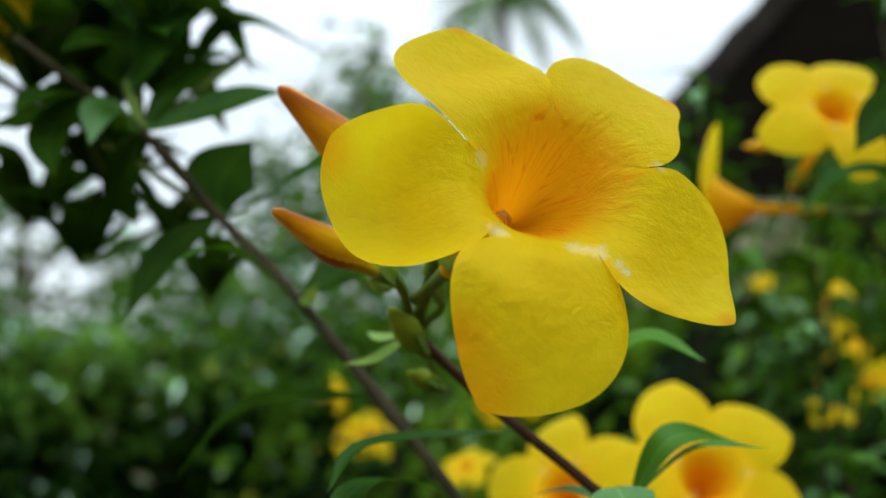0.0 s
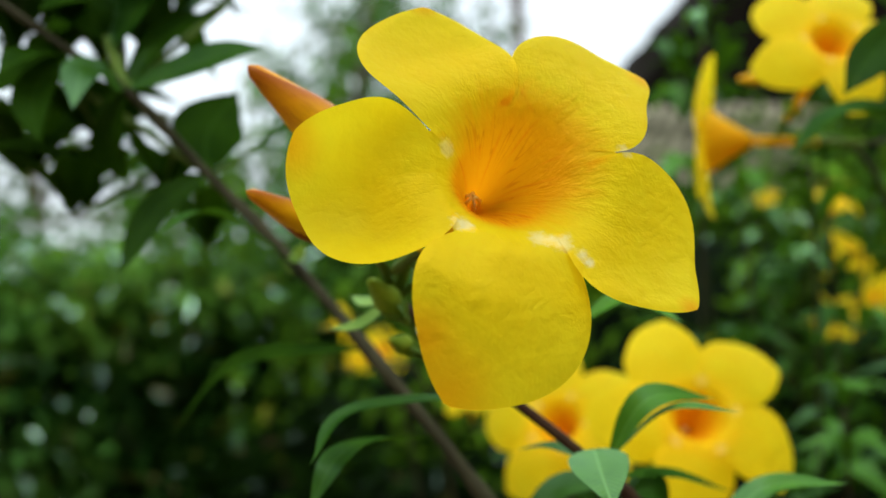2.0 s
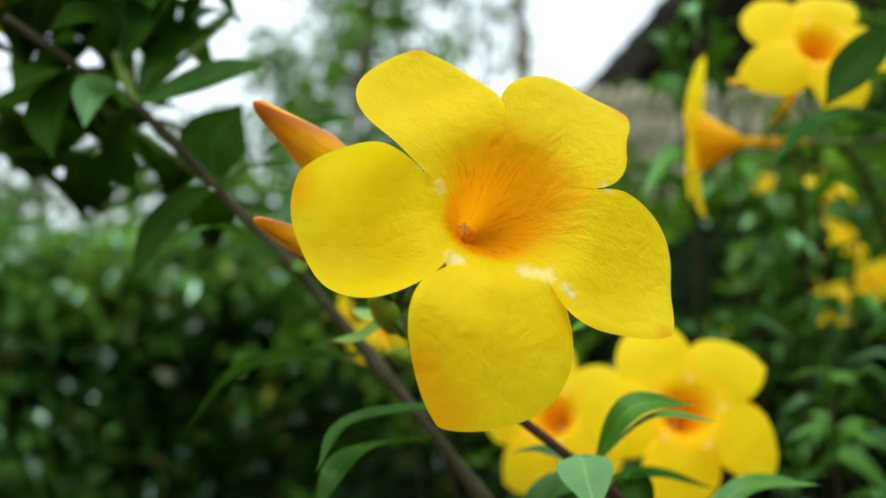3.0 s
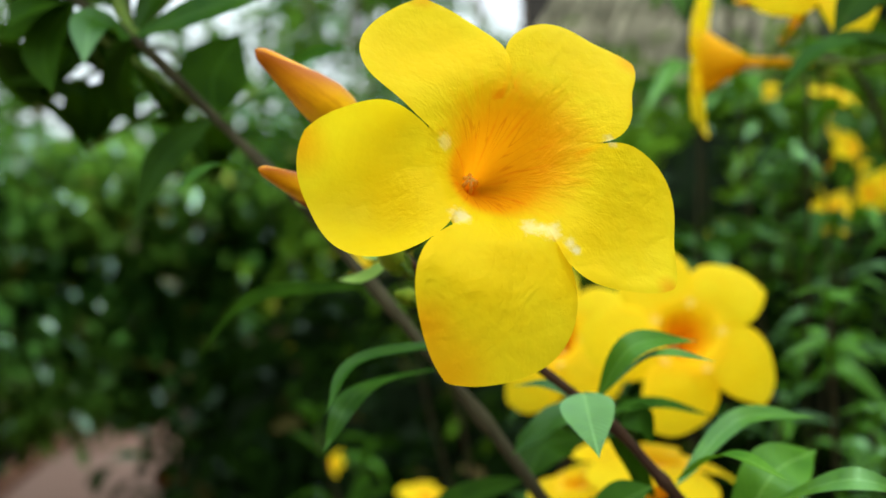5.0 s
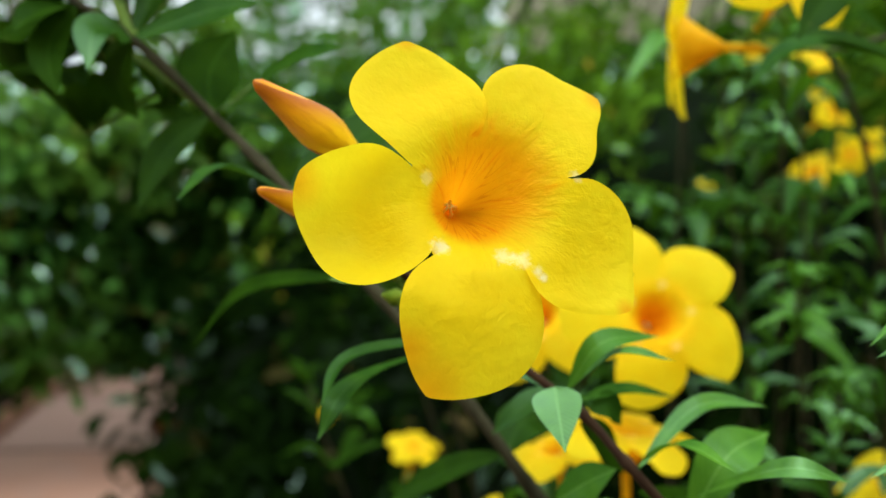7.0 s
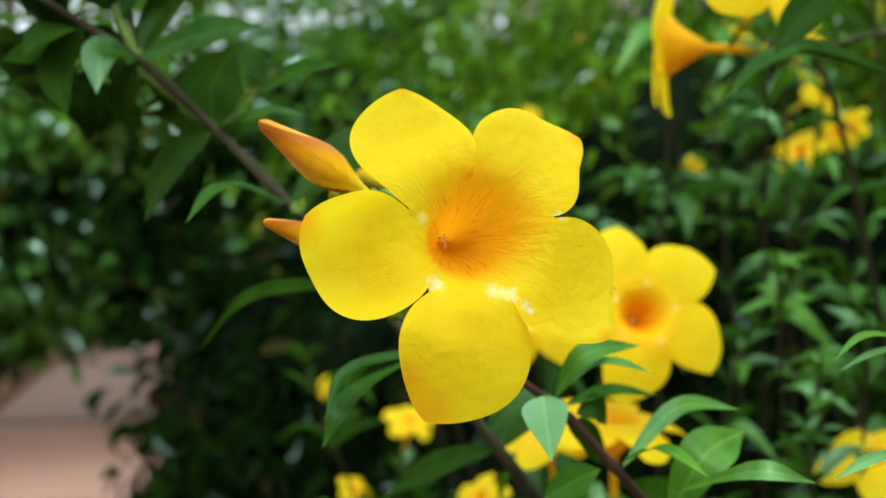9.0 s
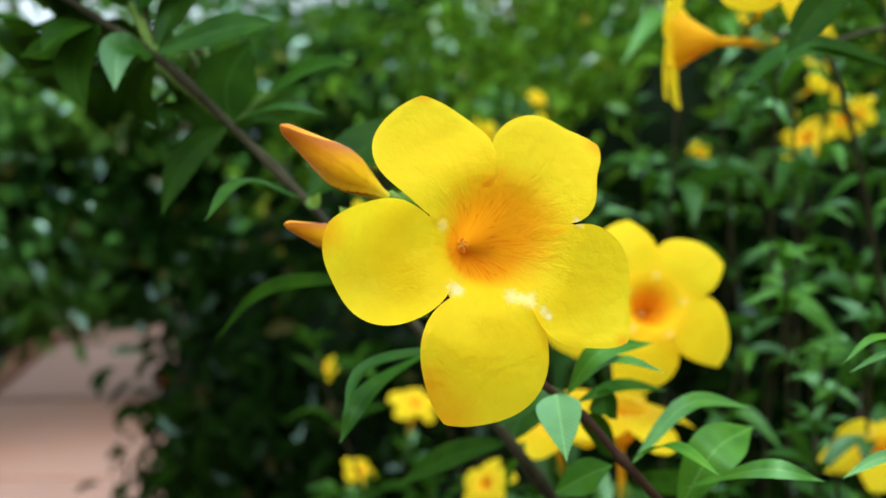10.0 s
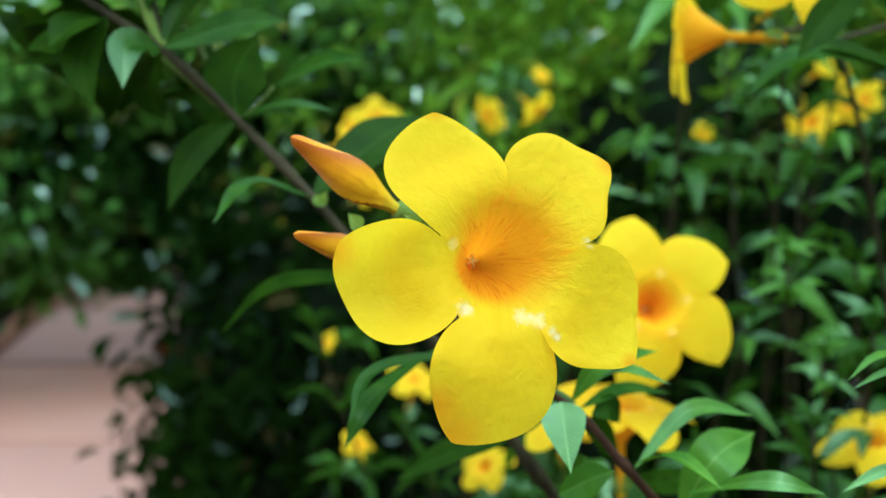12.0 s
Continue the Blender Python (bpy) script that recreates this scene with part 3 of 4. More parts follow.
# ---- the flowering shoot under the large flower ----
def shoot(label, name="leafy_shoot", group="allamanda shoots"):
    return tagged(empty(name), label, "shoot", group)


front = shoot("reddish brown shoot with glossy green leaves, bearing the large flower", "flowering_shoot")
link("stem", tube_mesh("stem", (KNOT, (0.0121, 0.2510, 1.1860), (0.0352, 0.2500, 1.1674), (0.0528, 0.2500, 1.1521), (0.0635, 0.2460, 1.1400), (0.0755, 0.2450, 1.1255), (0.0980, 0.2520, 1.0950), (0.1288, 0.2700, 1.0500), (0.158, 0.305, 0.98), (0.20, 0.37, 0.82), (0.26, 0.45, 0.55), (0.30, 0.62, -0.03)), (0.0014, 0.0014, 0.0014, 0.0014, 0.0015, 0.0016, 0.0018, 0.0021, 0.0026, 0.003, 0.005, 0.007), 14, 110, (0.0, 0.27, 0.38)), M_STEM_RED, front, "reddish brown stem")
leaf(front, (0.0418, 0.2336, 1.1672), (0.0412, 0.2175, 1.1645), (0.0402, 0.1946, 1.1625), 0.0140, (-0.10, -0.35, 0.93), 0.18, 0.30, 0, M_LEAF_FRESH)
leaf(front, (0.0440, 0.2500, 1.1600), (0.0340, 0.2600, 1.1628), (0.0242, 0.2702, 1.1599), 0.0048, (0.1, -0.4, 0.9), 0.2, 0.5, 0, M_LEAF)
leaf(front, (0.0205, 0.2507, 1.1790), (-0.0178, 0.2410, 1.1769), (-0.0260, 0.2170, 1.1680), 0.0052, (-0.25, -0.45, 0.85), 0.25, 0.55, 0, M_LEAF)
leaf(front, (0.0470, 0.2480, 1.1610), (0.0570, 0.2415, 1.1782), (0.0780, 0.2560, 1.1757), 0.0082, (-0.40, -0.70, 0.60), 0.22, 0.50, 0, M_LEAF_FRESH)
leaf(front, (0.0470, 0.2490, 1.1606), (0.0615, 0.2400, 1.1752), (0.0748, 0.2230, 1.1775), 0.0052, (-0.2, -0.2, 0.95), 0.3, 0.5, 0, M_LEAF_FRESH)
leaf(front, (0.0510, 0.2530, 1.1560), (0.0727, 0.2850, 1.1485), (0.0944, 0.3013, 1.1393), 0.0068, (0.1, -0.45, 0.90), 0.25, 0.5, 0, M_LEAF)
leaf(front, (0.0700, 0.2500, 1.1340), (0.0925, 0.2650, 1.1490), (0.1102, 0.2490, 1.1540), 0.0070, (-0.15, -0.62, 0.75), 0.22, 0.50, 0, M_LEAF_FRESH)
leaf(front, (0.0695, 0.2490, 1.1360), (0.0773, 0.2240, 1.1522), (0.0862, 0.2000, 1.1535), 0.0068, (0.10, -0.45, 0.88), 0.25, 0.5, 0, M_LEAF_FRESH)
leaf(front, (0.0880, 0.2560, 1.1120), (0.0998, 0.2560, 1.1345), (0.1189, 0.2723, 1.1362), 0.0175, (-0.45, -0.78, 0.42), 0.15, 0.55, 0, M_LEAF_FRESH)
leaf(front, (0.0890, 0.2520, 1.1230), (0.1034, 0.2150, 1.1480), (0.1222, 0.2135, 1.1440), 0.0068, (0.0, -0.65, 0.75), 0.22, 0.5, 0, M_LEAF_FRESH)
leaf(front, (0.0435, 0.2520, 1.1225), (0.0537, 0.2482, 1.1306), (0.0619, 0.2423, 1.1374), 0.0120, (0.35, -0.65, 0.65), 0.15, 0.50, 0, M_LEAF_FRESH)
leaf(front, (0.0520, 0.2700, 1.1500), (0.0380, 0.2800, 1.1460), (0.0245, 0.2850, 1.1330), 0.0110, (0.1, -0.6, 0.8), 0.2, 0.45, 0, M_LEAF)
leaf(front, (0.0535, 0.2660, 1.1437), (0.0634, 0.2850, 1.1295), (0.0745, 0.3000, 1.1105), 0.0130, (0.3, -0.8, 0.5), 0.2, 0.5, 0, M_LEAF_DARK)
leaf(front, (0.0560, 0.2600, 1.1500), (0.0640, 0.2700, 1.1480), (0.0700, 0.2800, 1.1370), 0.0100, (0.3, -0.8, 0.4), 0.2, 0.5, 0, M_LEAF)
leaf(front, (0.0768, 0.2850, 1.1098), (0.0963, 0.3100, 1.0943), (0.1189, 0.3400, 1.0843), 0.0120, (0, -0.7, 0.7), 0.2, 0.5, 0, M_LEAF_DARK)
leaf(front, KNOT, (-0.0175, 0.2560, 1.1975), (-0.0274, 0.2620, 1.1959), 0.0062, (0.0, -0.55, 0.85), 0.25, 0.45, 0, M_SEPAL)
leaf(front, KNOT, (-0.0155, 0.2620, 1.2028), (-0.0215, 0.2680, 1.2049), 0.0060, (0.0, -0.55, 0.85), 0.25, 0.45, 0, M_SEPAL)
leaf(front, (-0.0219, 0.2450, 1.2231), (-0.0234, 0.2430, 1.2260), (-0.0257, 0.2420, 1.2295), 0.0055, (0.3, -0.8, 0.4), 0.25, 0.45, 0, M_SEPAL)
leaf(front, (0.0424, 0.2620, 1.1968), (0.0555, 0.2580, 1.2032), (0.0683, 0.2500, 1.1969), 0.0075, (0.0, -0.5, 0.85), 0.25, 0.45, 0, M_LEAF_FRESH)

# ---- the long shoot behind, from the upper corner down to the bottom ----
rear = shoot("long brown arching shoot with pairs of drooping green leaves")
NODE_A, NODE_B, NODE_C = (-0.1061, 0.3310, 1.2765), (-0.0796, 0.3375, 1.2470), (-0.0492, 0.3260, 1.2169)
NODE_D = (-0.0118, 0.3150, 1.1732)
link("stem", tube_mesh("stem", ((-0.1497, 0.3250, 1.3083), (-0.1251, 0.3290, 1.2900), NODE_A, NODE_B, NODE_C, NODE_D, (0.0161, 0.3100, 1.1374), (0.0363, 0.3100, 1.1077), (0.0663, 0.3300, 1.0522), (0.100, 0.365, 0.97), (0.15, 0.42, 0.82), (0.22, 0.50, 0.60), (0.28, 0.66, -0.03)), (0.0015, 0.0016, 0.0016, 0.0017, 0.0018, 0.0019, 0.0021, 0.0023, 0.0026, 0.003, 0.004, 0.006, 0.008), 14, 110, (0.2, 0.3, 0.4, 0.5, 0.6)), M_STEM, rear, "brown stem with swollen nodes")
link("twig", tube_mesh("twig", (NODE_A, (-0.1129, 0.3360, 1.2907), (-0.1207, 0.3450, 1.3081)), (0.0018, 0.0015, 0.0012), 10, 16), M_STEM_GREEN, rear)
leaf(rear, (0.0015, 0.3126, 1.1560), (-0.0192, 0.2430, 1.1669), (-0.0290, 0.2300, 1.1536), 0.0080, (-0.25, -0.75, 0.6), 0.2, 0.58, 0, M_LEAF)
leaf(rear, NODE_A, (-0.1119, 0.3100, 1.2790), (-0.1116, 0.2970, 1.2643), 0.0150, (0.1, -0.9, 0.4), 0.15, 0.45)
leaf(rear, NODE_A, (-0.0760, 0.3250, 1.2850), (-0.0530, 0.3150, 1.2868), 0.0120, (0.1, -0.80, 0.40), 0.2, 0.5)
leaf(rear, (-0.1275, 0.3290, 1.2890), (-0.1354, 0.3200, 1.2863), (-0.1428, 0.3120, 1.2791), 0.0195, (0.0, -0.4, 0.9), 0.2, 0.5, 0, M_LEAF_DARK)
leaf(rear, NODE_A, (-0.0948, 0.3450, 1.2994), (-0.0758, 0.3550, 1.3098), 0.0146, (0.0, -0.6, 0.8), 0.2, 0.5, 0, M_LEAF_DARK)
leaf(rear, (-0.1129, 0.3360, 1.2907), (-0.1036, 0.3450, 1.3145), (-0.0924, 0.3500, 1.3338), 0.0207, (-0.4, -0.8, 0.3), 0.2, 0.5)
leaf(rear, (-0.1129, 0.3360, 1.2907), (-0.1159, 0.3500, 1.3205), (-0.1150, 0.3600, 1.3421), 0.0183, (0.3, -0.9, 0.2), 0.2, 0.5)
leaf(rear, (-0.1164, 0.3380, 1.2951), (-0.1211, 0.3300, 1.3085), (-0.1319, 0.3200, 1.3022), 0.0207, (0, -0.6, 0.7), 0.2, 0.5, 0, M_LEAF_DARK)
leaf(rear, (-0.1251, 0.3290, 1.2900), (-0.1336, 0.3200, 1.2735), (-0.1278, 0.3100, 1.2555), 0.0146, (0, -0.9, 0.3), 0.2, 0.5, 0, M_LEAF_DARK)
leaf(rear, (-0.1251, 0.3290, 1.2900), (-0.1459, 0.3300, 1.2798), (-0.1573, 0.3250, 1.2772), 0.0146, (0, -0.6, 0.7), 0.2, 0.5, 0, M_LEAF_DARK)
leaf(rear, NODE_A, (-0.1174, 0.3450, 1.2593), (-0.1123, 0.3500, 1.2454), 0.0134, (0, -0.9, 0.2), 0.2, 0.5, 0, M_LEAF_DARK)
leaf(rear, NODE_A, (-0.1177, 0.3500, 1.2688), (-0.1188, 0.3600, 1.2572), 0.0122, (0.3, -0.9, 0.2), 0.2, 0.5)
leaf(rear, NODE_B, (-0.0989, 0.3370, 1.2330), (-0.1104, 0.3320, 1.2101), 0.0150, (-0.3, -0.85, 0.35), 0.15, 0.5, 0, M_LEAF_DARK)
leaf(rear, NODE_B, (-0.0584, 0.3300, 1.2535), (-0.0386, 0.3250, 1.2514), 0.0085, (0.1, -0.25, 0.95), 0.25, 0.5)
leaf(rear, NODE_B, (-0.0820, 0.3490, 1.2630), (-0.0730, 0.3600, 1.2800), 0.0260, (0.3, -0.85, 0.4), 0.15, 0.50, 0, M_LEAF_DARK)
leaf(rear, (-0.0679, 0.3600, 1.2578), (-0.0466, 0.3500, 1.2680), (-0.0267, 0.3400, 1.2711), 0.0120, (0.0, -0.6, 0.8), 0.2, 0.5)
link("twig", tube_mesh("twig", (NODE_B, (-0.0740, 0.3500, 1.2510), (-0.0679, 0.3600, 1.2578)), (0.0008, 0.0007, 0.0006), 8, 8), M_STEM_GREEN, rear)
leaf(rear, NODE_C, (-0.0658, 0.2900, 1.2300), (-0.0725, 0.2560, 1.2235), 0.0092, (-0.25, -0.80, 0.55), 0.25, 0.5)
leaf(rear, NODE_C, (-0.0445, 0.3180, 1.2170), (-0.0416, 0.3150, 1.2215), 0.0049, (0.2, -0.9, 0.2), 0.2, 0.5, 0, M_SEPAL)
leaf(rear, NODE_C, (-0.0251, 0.3450, 1.2349), (-0.0052, 0.3600, 1.2444), 0.0220, (-0.2, -0.8, 0.5), 0.2, 0.5, 0, M_LEAF_DARK)
leaf(rear, (-0.0210, 0.3180, 1.1850), (-0.0648, 0.3204, 1.1815), (-0.0949, 0.3400, 1.1530), 0.0085, (-0.2, -0.55, 0.8), 0.25, 0.5, 0, M_LEAF_DARK)
leaf(rear, (0.0312, 0.3100, 1.1154), (0.0385, 0.3200, 1.1243), (0.0537, 0.3350, 1.1220), 0.0195, (-0.3, -0.8, 0.5), 0.2, 0.5, 0, M_LEAF_DARK)
leaf(rear, (0.0312, 0.3100, 1.1154), (0.0059, 0.3300, 1.0998), (-0.0202, 0.3400, 1.0808), 0.0134, (-0.2, -0.6, 0.8), 0.2, 0.5, 0, M_LEAF_DARK)

# ---- other flowers of the shrub ----
plain_flower = empty("allamanda_flower", flower_axes((0.1045, 0.3800, 1.1520), (0.05, -0.89, 0.46), 24, 1.0))
tagged(plain_flower, "open yellow trumpet flower with deep orange throat", "flower", "allamanda flowers")
THROAT_END.x, THROAT_END.y = -0.0020, -0.0012
THROAT_SHAPE.update(width=0.0170, curve=2.3, flare=0.0)
LOBE = (0.0, 26.2, 16.5, (0.4, -0.2, -0.2, 0.9, -0.3, -0.2, 0.1, -0.2), (-1.0, 0.10, -0.16, -8.0, -20.0, 4.0))
for k in range(5):
    link("petal", petal_mesh(*LOBE, turn=radians(72 * k), seed=20 + k, corner=(radians(52), 3.0)), M_PETAL_FAR, plain_flower)
finish_flower(plain_flower, M_PETAL_FAR, 0.022)


def more_flower(place, facing, spin, size, label="open yellow trumpet flower with deep orange throat"):
    return tagged(copy_thing(plain_flower, flower_axes(place, facing, spin, size)), label)


more_flower((0.0559, 0.4500, 1.1379), (-0.35, -0.75, 0.55), 20, 0.95, "yellow trumpet flower half hidden behind leaves")
more_flower((0.0942, 0.4000, 1.0910), (0.15, 0.02, 0.98), 40, 0.90, "yellow trumpet flower facing upwards among leaves")
side_flower = empty("allamanda_flower", flower_axes((0.1320, 0.4760, 1.2722), (-0.925, 0.37, 0.03), 18, 0.98))
tagged(side_flower, "yellow trumpet flower seen from its side, orange tube", "flower", "allamanda flowers")
FLAT_LOBE = (0.0, 26.2, 16.0, (0.4, -0.2, -0.2, 0.9, -0.3, -0.2, 0.1, -0.2), (-0.5, 0.05, -0.06, -5.0, -11.0, 2.0))
for k in range(5):
    link("petal", petal_mesh(*FLAT_LOBE, turn=radians(72 * k), seed=30 + k, corner=(radians(70), 3.0)), M_PETAL_FAR, side_flower)
finish_flower(side_flower, M_PETAL_FAR, 0.022)
more_flower((0.1770, 0.4200, 1.3095), (0.02, -0.84, 0.50), 50, 0.88, "yellow trumpet flower above a dark leaf")
more_flower((0.0624, 0.4200, 1.0737), (-0.2, -0.05, 0.97), 10, 0.62, "yellow trumpet flower facing upwards among leaves")


def bearing_shoot(flower, root, seed, leaves=True, thick=0.005):
    """A thin leafy shoot from the ground up to the stalk of a flower."""
    rng = random.Random(seed)
    slant = Vector((-0.25, 0.05, -1.0)).normalized()
    top = flower.matrix_basis @ (Vector((THROAT_END.x, THROAT_END.y, throat_height(0.0018) + 0.003)) + slant * 0.0545)
    out = (flower.matrix_basis.to_3x3() @ slant).normalized()
    root = Vector(root)
    bend = top + out * 0.03 + (root - top).normalized() * 0.06 + Vector((0, 0.05, 0))
    if not leaves:
        bend = top + out * 0.012 + Vector((0.07, 0.03, -0.01))
    low = root.lerp(bend, 0.5) + Vector((rng.uniform(-0.04, 0.04), 0.03, 0.08))
    thing = shoot("thin brown flowering shoot with glossy lance shaped leaves")
    link("stem", tube_mesh("stem", (top, bend, bend.lerp(low, 0.35), low, root), (0.0013, min(0.0016, thick), min(0.0018, thick), min(0.0025, thick), thick), 8, 50), M_STEM, thing)
    line = bezier((top, bend, low), 20)
    for k in (4, 7, 9) if leaves else ():
        for q in range(3):
            ang = rng.uniform(0, 6.28)
            way = Vector((math.cos(ang), math.sin(ang), rng.uniform(-0.2, 0.7))).normalized()
            size = rng.uniform(0.045, 0.07)
            place_leaf(thing, line[k], way, size, rng)
    return thing


LEAF_KINDS = []
for k in range(6):
    LEAF_KINDS.append(leaf_mesh((0, 0, 0), (0, 0.55, 0.06 + 0.04 * k), (0, 1.0, -0.10 - 0.05 * k), 0.21 + 0.025 * (k % 3), (0, 0, 1), 0.25, 0.5, 0, k))
    LEAF_KINDS[-1].materials.append((M_LEAF_DARK, M_LEAF, M_LEAF, M_LEAF_DARK, M_LEAF, M_LEAF_FRESH)[k])


def place_leaf(parent, at, way, size, rng, kinds=(0, 1, 2, 3, 4, 5), wide=1.0):
    """One of the leaf shapes at a point, running along way, its upper side turned upwards."""
    y = Vector(way).normalized()
    x = y.cross(Vector((rng.uniform(-0.4, 0.4), rng.uniform(-0.5, 0.1), 1))).normalized()
    z = x.cross(y)
    ob = link("leaf", LEAF_KINDS[rng.choice(kinds)], M_LEAF, parent)
    ob.matrix_basis = Matrix.Translation(at) @ Matrix((x, y, z)).transposed().to_4x4() @ Matrix.Diagonal((size * wide, size, size, 1))
    return ob


flowers = [ob for ob in scene.objects if ob.name.startswith("allamanda_flower") and ob is not main_flower]
for place, spin, size, facing in (
    ((0.2735, 0.5000, 1.0181), 10, 0.85, (-0.3, -0.15, 0.95)),
    ((-0.1268, 1.1800, 0.6730), 15, 0.62, (0.5, -0.3, 0.8)),
    ((-0.0416, 1.1000, 0.8068), 40, 0.85, (0.2, -0.25, 0.95)),
    ((-0.1806, 1.3000, 0.7815), 0, 0.45, (-0.7, -0.5, 0.4)),
    ((0.0307, 0.6200, 0.9379), 25, 0.55, (-0.4, -0.4, 0.8)),
    ((-0.1378, 1.9000, 1.0360), 5, 1.25, (0.2, -0.75, 0.5)),
    ((-0.1857, 1.8000, 1.0373), 50, 0.8, (-0.7, -0.6, 0.3)),
    ((0.0596, 1.2500, 1.1248), 33, 0.68, (-0.7, -0.6, -0.3)),
    ((0.1310, 1.2500, 1.1313), 12, 0.68, (0.6, -0.5, -0.5)),
    ((0.1392, 1.3000, 1.1744), 0, 0.36, (0.3, -0.6, 0.6)),
    ((0.3417, 1.2000, 1.1044), 22, 0.35, (0, -0.9, 0.3)),
    ((0.4404, 0.9500, 1.1758), 45, 0.5, (-0.9, -0.3, 0.2)),
    ((0.4358, 0.9800, 1.1664), 0, 0.5, (-0.8, -0.5, 0.1)),
    ((0.4314, 1.0800, 1.1477), 30, 0.6, (0.8, -0.3, 0.3)),
    ((0.4064, 1.0000, 1.1472), 10, 0.75, (-0.5, -0.5, 0.7)),
    ((0.4268, 1.0000, 1.2119), 30, 0.75, (0.5, -0.6, 0.5)),
    ((0.4083, 1.0000, 1.2690), 55, 0.65, (0.3, -0.4, 0.9)),
    ((0.3680, 1.1000, 1.2786), 15, 0.32, (-0.4, -0.6, 0.5)),
    ((-0.0834, 0.7940, 1.1629), 15, 0.38, (0.93, -0.28, 0.15)),
    ((-0.0558, 0.6484, 1.1469), 50, 0.26, (0.93, -0.25, 0.25)),
    ((0.0152, 0.6500, 1.1236), 20, 0.48, (-0.3, -0.5, 0.8)),
):
    flowers.append(more_flower(place, facing, spin, size, "yellow trumpet flower among the foliage of the shrub"))
for k, ob in enumerate(flowers):
    p = ob.matrix_basis.translation
    bearing_shoot(ob, (p.x + (0.45 if p.z > 1.22 and p.y < 0.6 else 0.10 + 0.05 * math.sin(k * 2.1)), p.y + 0.42, -0.03), 100 + k, (p.z < 1.22 or p.y > 0.6) and k < len(flowers) - 3)

corner_flower = more_flower((-0.1776, 0.3600, 1.3303), (0.55, -0.55, -0.35), 20, 0.62, "yellow trumpet flower hanging beside dark leaves")
bearing_shoot(corner_flower, NODE_A, 99, False, 0.0012)


def leafy_shoot(apex, root, seed, size=0.06, whorls=4, thick=0.0028, kinds=(0, 1, 2, 3, 4, 5), wide=1.0):
    """A young shoot with whorls of leaves, closest together at its tip."""
    rng = random.Random(seed)
    apex, root = Vector(apex), Vector(root)
    thing = shoot("young green shoot with whorls of narrow glossy leaves")
    mid = root.lerp(apex, 0.55) + Vector((rng.uniform(-0.05, 0.05), rng.uniform(0, 0.05), 0.03))
    link("stem", tube_mesh("stem", (apex, mid, root), (0.0012, min(0.0018, thick), thick), 8, 36), M_STEM if thick > 0.002 else M_STEM_GREEN, thing)
    line = bezier((apex, mid, root), 60)
    k = 0
    for w in range(whorls):
        start = rng.uniform(0, 6.28)
        for q in range(4):
            ang = start + q * 1.57 + rng.uniform(-0.3, 0.3)
            way = Vector((math.cos(ang), math.sin(ang), 1.1 - 0.38 * w + rng.uniform(-0.2, 0.2)))
            place_leaf(thing, line[k], way, size * (0.55 + 0.2 * min(w, 2)) * rng.uniform(0.8, 1.15), rng, kinds, wide)
        k += 2 + 2 * w
    return thing


for k, (apex, size) in enumerate((
    ((0.2099, 0.5000, 1.1319), 0.044), ((0.2440, 0.5200, 1.0611), 0.040), ((0.2948, 0.6000, 1.1009), 0.06), ((0.2265, 0.6200, 1.0432), 0.055), ((0.2180, 0.4600, 1.0434), 0.05),
    ((0.2559, 0.4800, 1.0952), 0.055), ((0.3112, 0.9500, 1.0850), 0.065), ((0.3373, 0.8000, 1.1158), 0.06), ((0.3460, 0.7000, 1.1365), 0.06), ((0.1985, 1.1500, 1.0379), 0.07),
    ((0.2620, 1.0500, 1.0651), 0.065), ((0.1121, 1.3500, 1.0051), 0.075), ((0.3384, 1.0000, 1.1749), 0.07), ((0.2741, 1.3000, 1.1501), 0.075), ((0.3348, 0.7500, 1.2537), 0.06),
    ((0.1644, 0.5000, 1.0008), 0.05), ((0.0618, 0.5200, 0.9709), 0.055), ((-0.0134, 0.6500, 0.9133), 0.06), ((-0.1142, 0.7500, 1.0001), 0.06), ((0.2146, 0.5500, 1.2647), 0.06),
    ((0.2192, 0.7500, 1.3700), 0.06), ((0.1936, 0.7000, 1.3713), 0.085), ((0.1994, 0.8000, 1.3634), 0.085), ((0.2600, 0.5500, 1.3929), 0.06), ((0.2469, 0.6200, 1.3065), 0.055),
)):
    leafy_shoot(apex, (apex[0] + 0.22 + 0.12 * math.sin(k * 1.7), apex[1] + 0.35 + 0.10 * math.cos(k * 2.3), -0.03), 300 + k, size, 2 if k < 2 else 4, kinds=(5,) if k < 2 else (0, 3) if k in (16, 17, 18) else (0, 1, 2, 3, 4, 5))

UPPER = (-0.2150, 0.4000, 1.4000)
for k, (apex, size) in enumerate((
    ((-0.1050, 0.3600, 1.3164), 0.060), ((-0.1373, 0.3700, 1.3198), 0.072), ((-0.1581, 0.3600, 1.2958), 0.070), ((-0.1222, 0.3800, 1.3428), 0.075), ((-0.1500, 0.4000, 1.3250), 0.075),
    ((-0.1707, 0.4000, 1.3402), 0.075), ((-0.1395, 0.4000, 1.3005), 0.066), ((-0.1728, 0.4200, 1.2819), 0.066), ((-0.1180, 0.3900, 1.3028), 0.060),
    ((-0.1808, 0.3800, 1.3232), 0.072), ((-0.1100, 0.3600, 1.3495), 0.075),
)):
    leafy_shoot(apex, NODE_A if k in (0, 8) else UPPER, 400 + k, size, 3, 0.0014, (1, 2, 4, 0), 1.25)

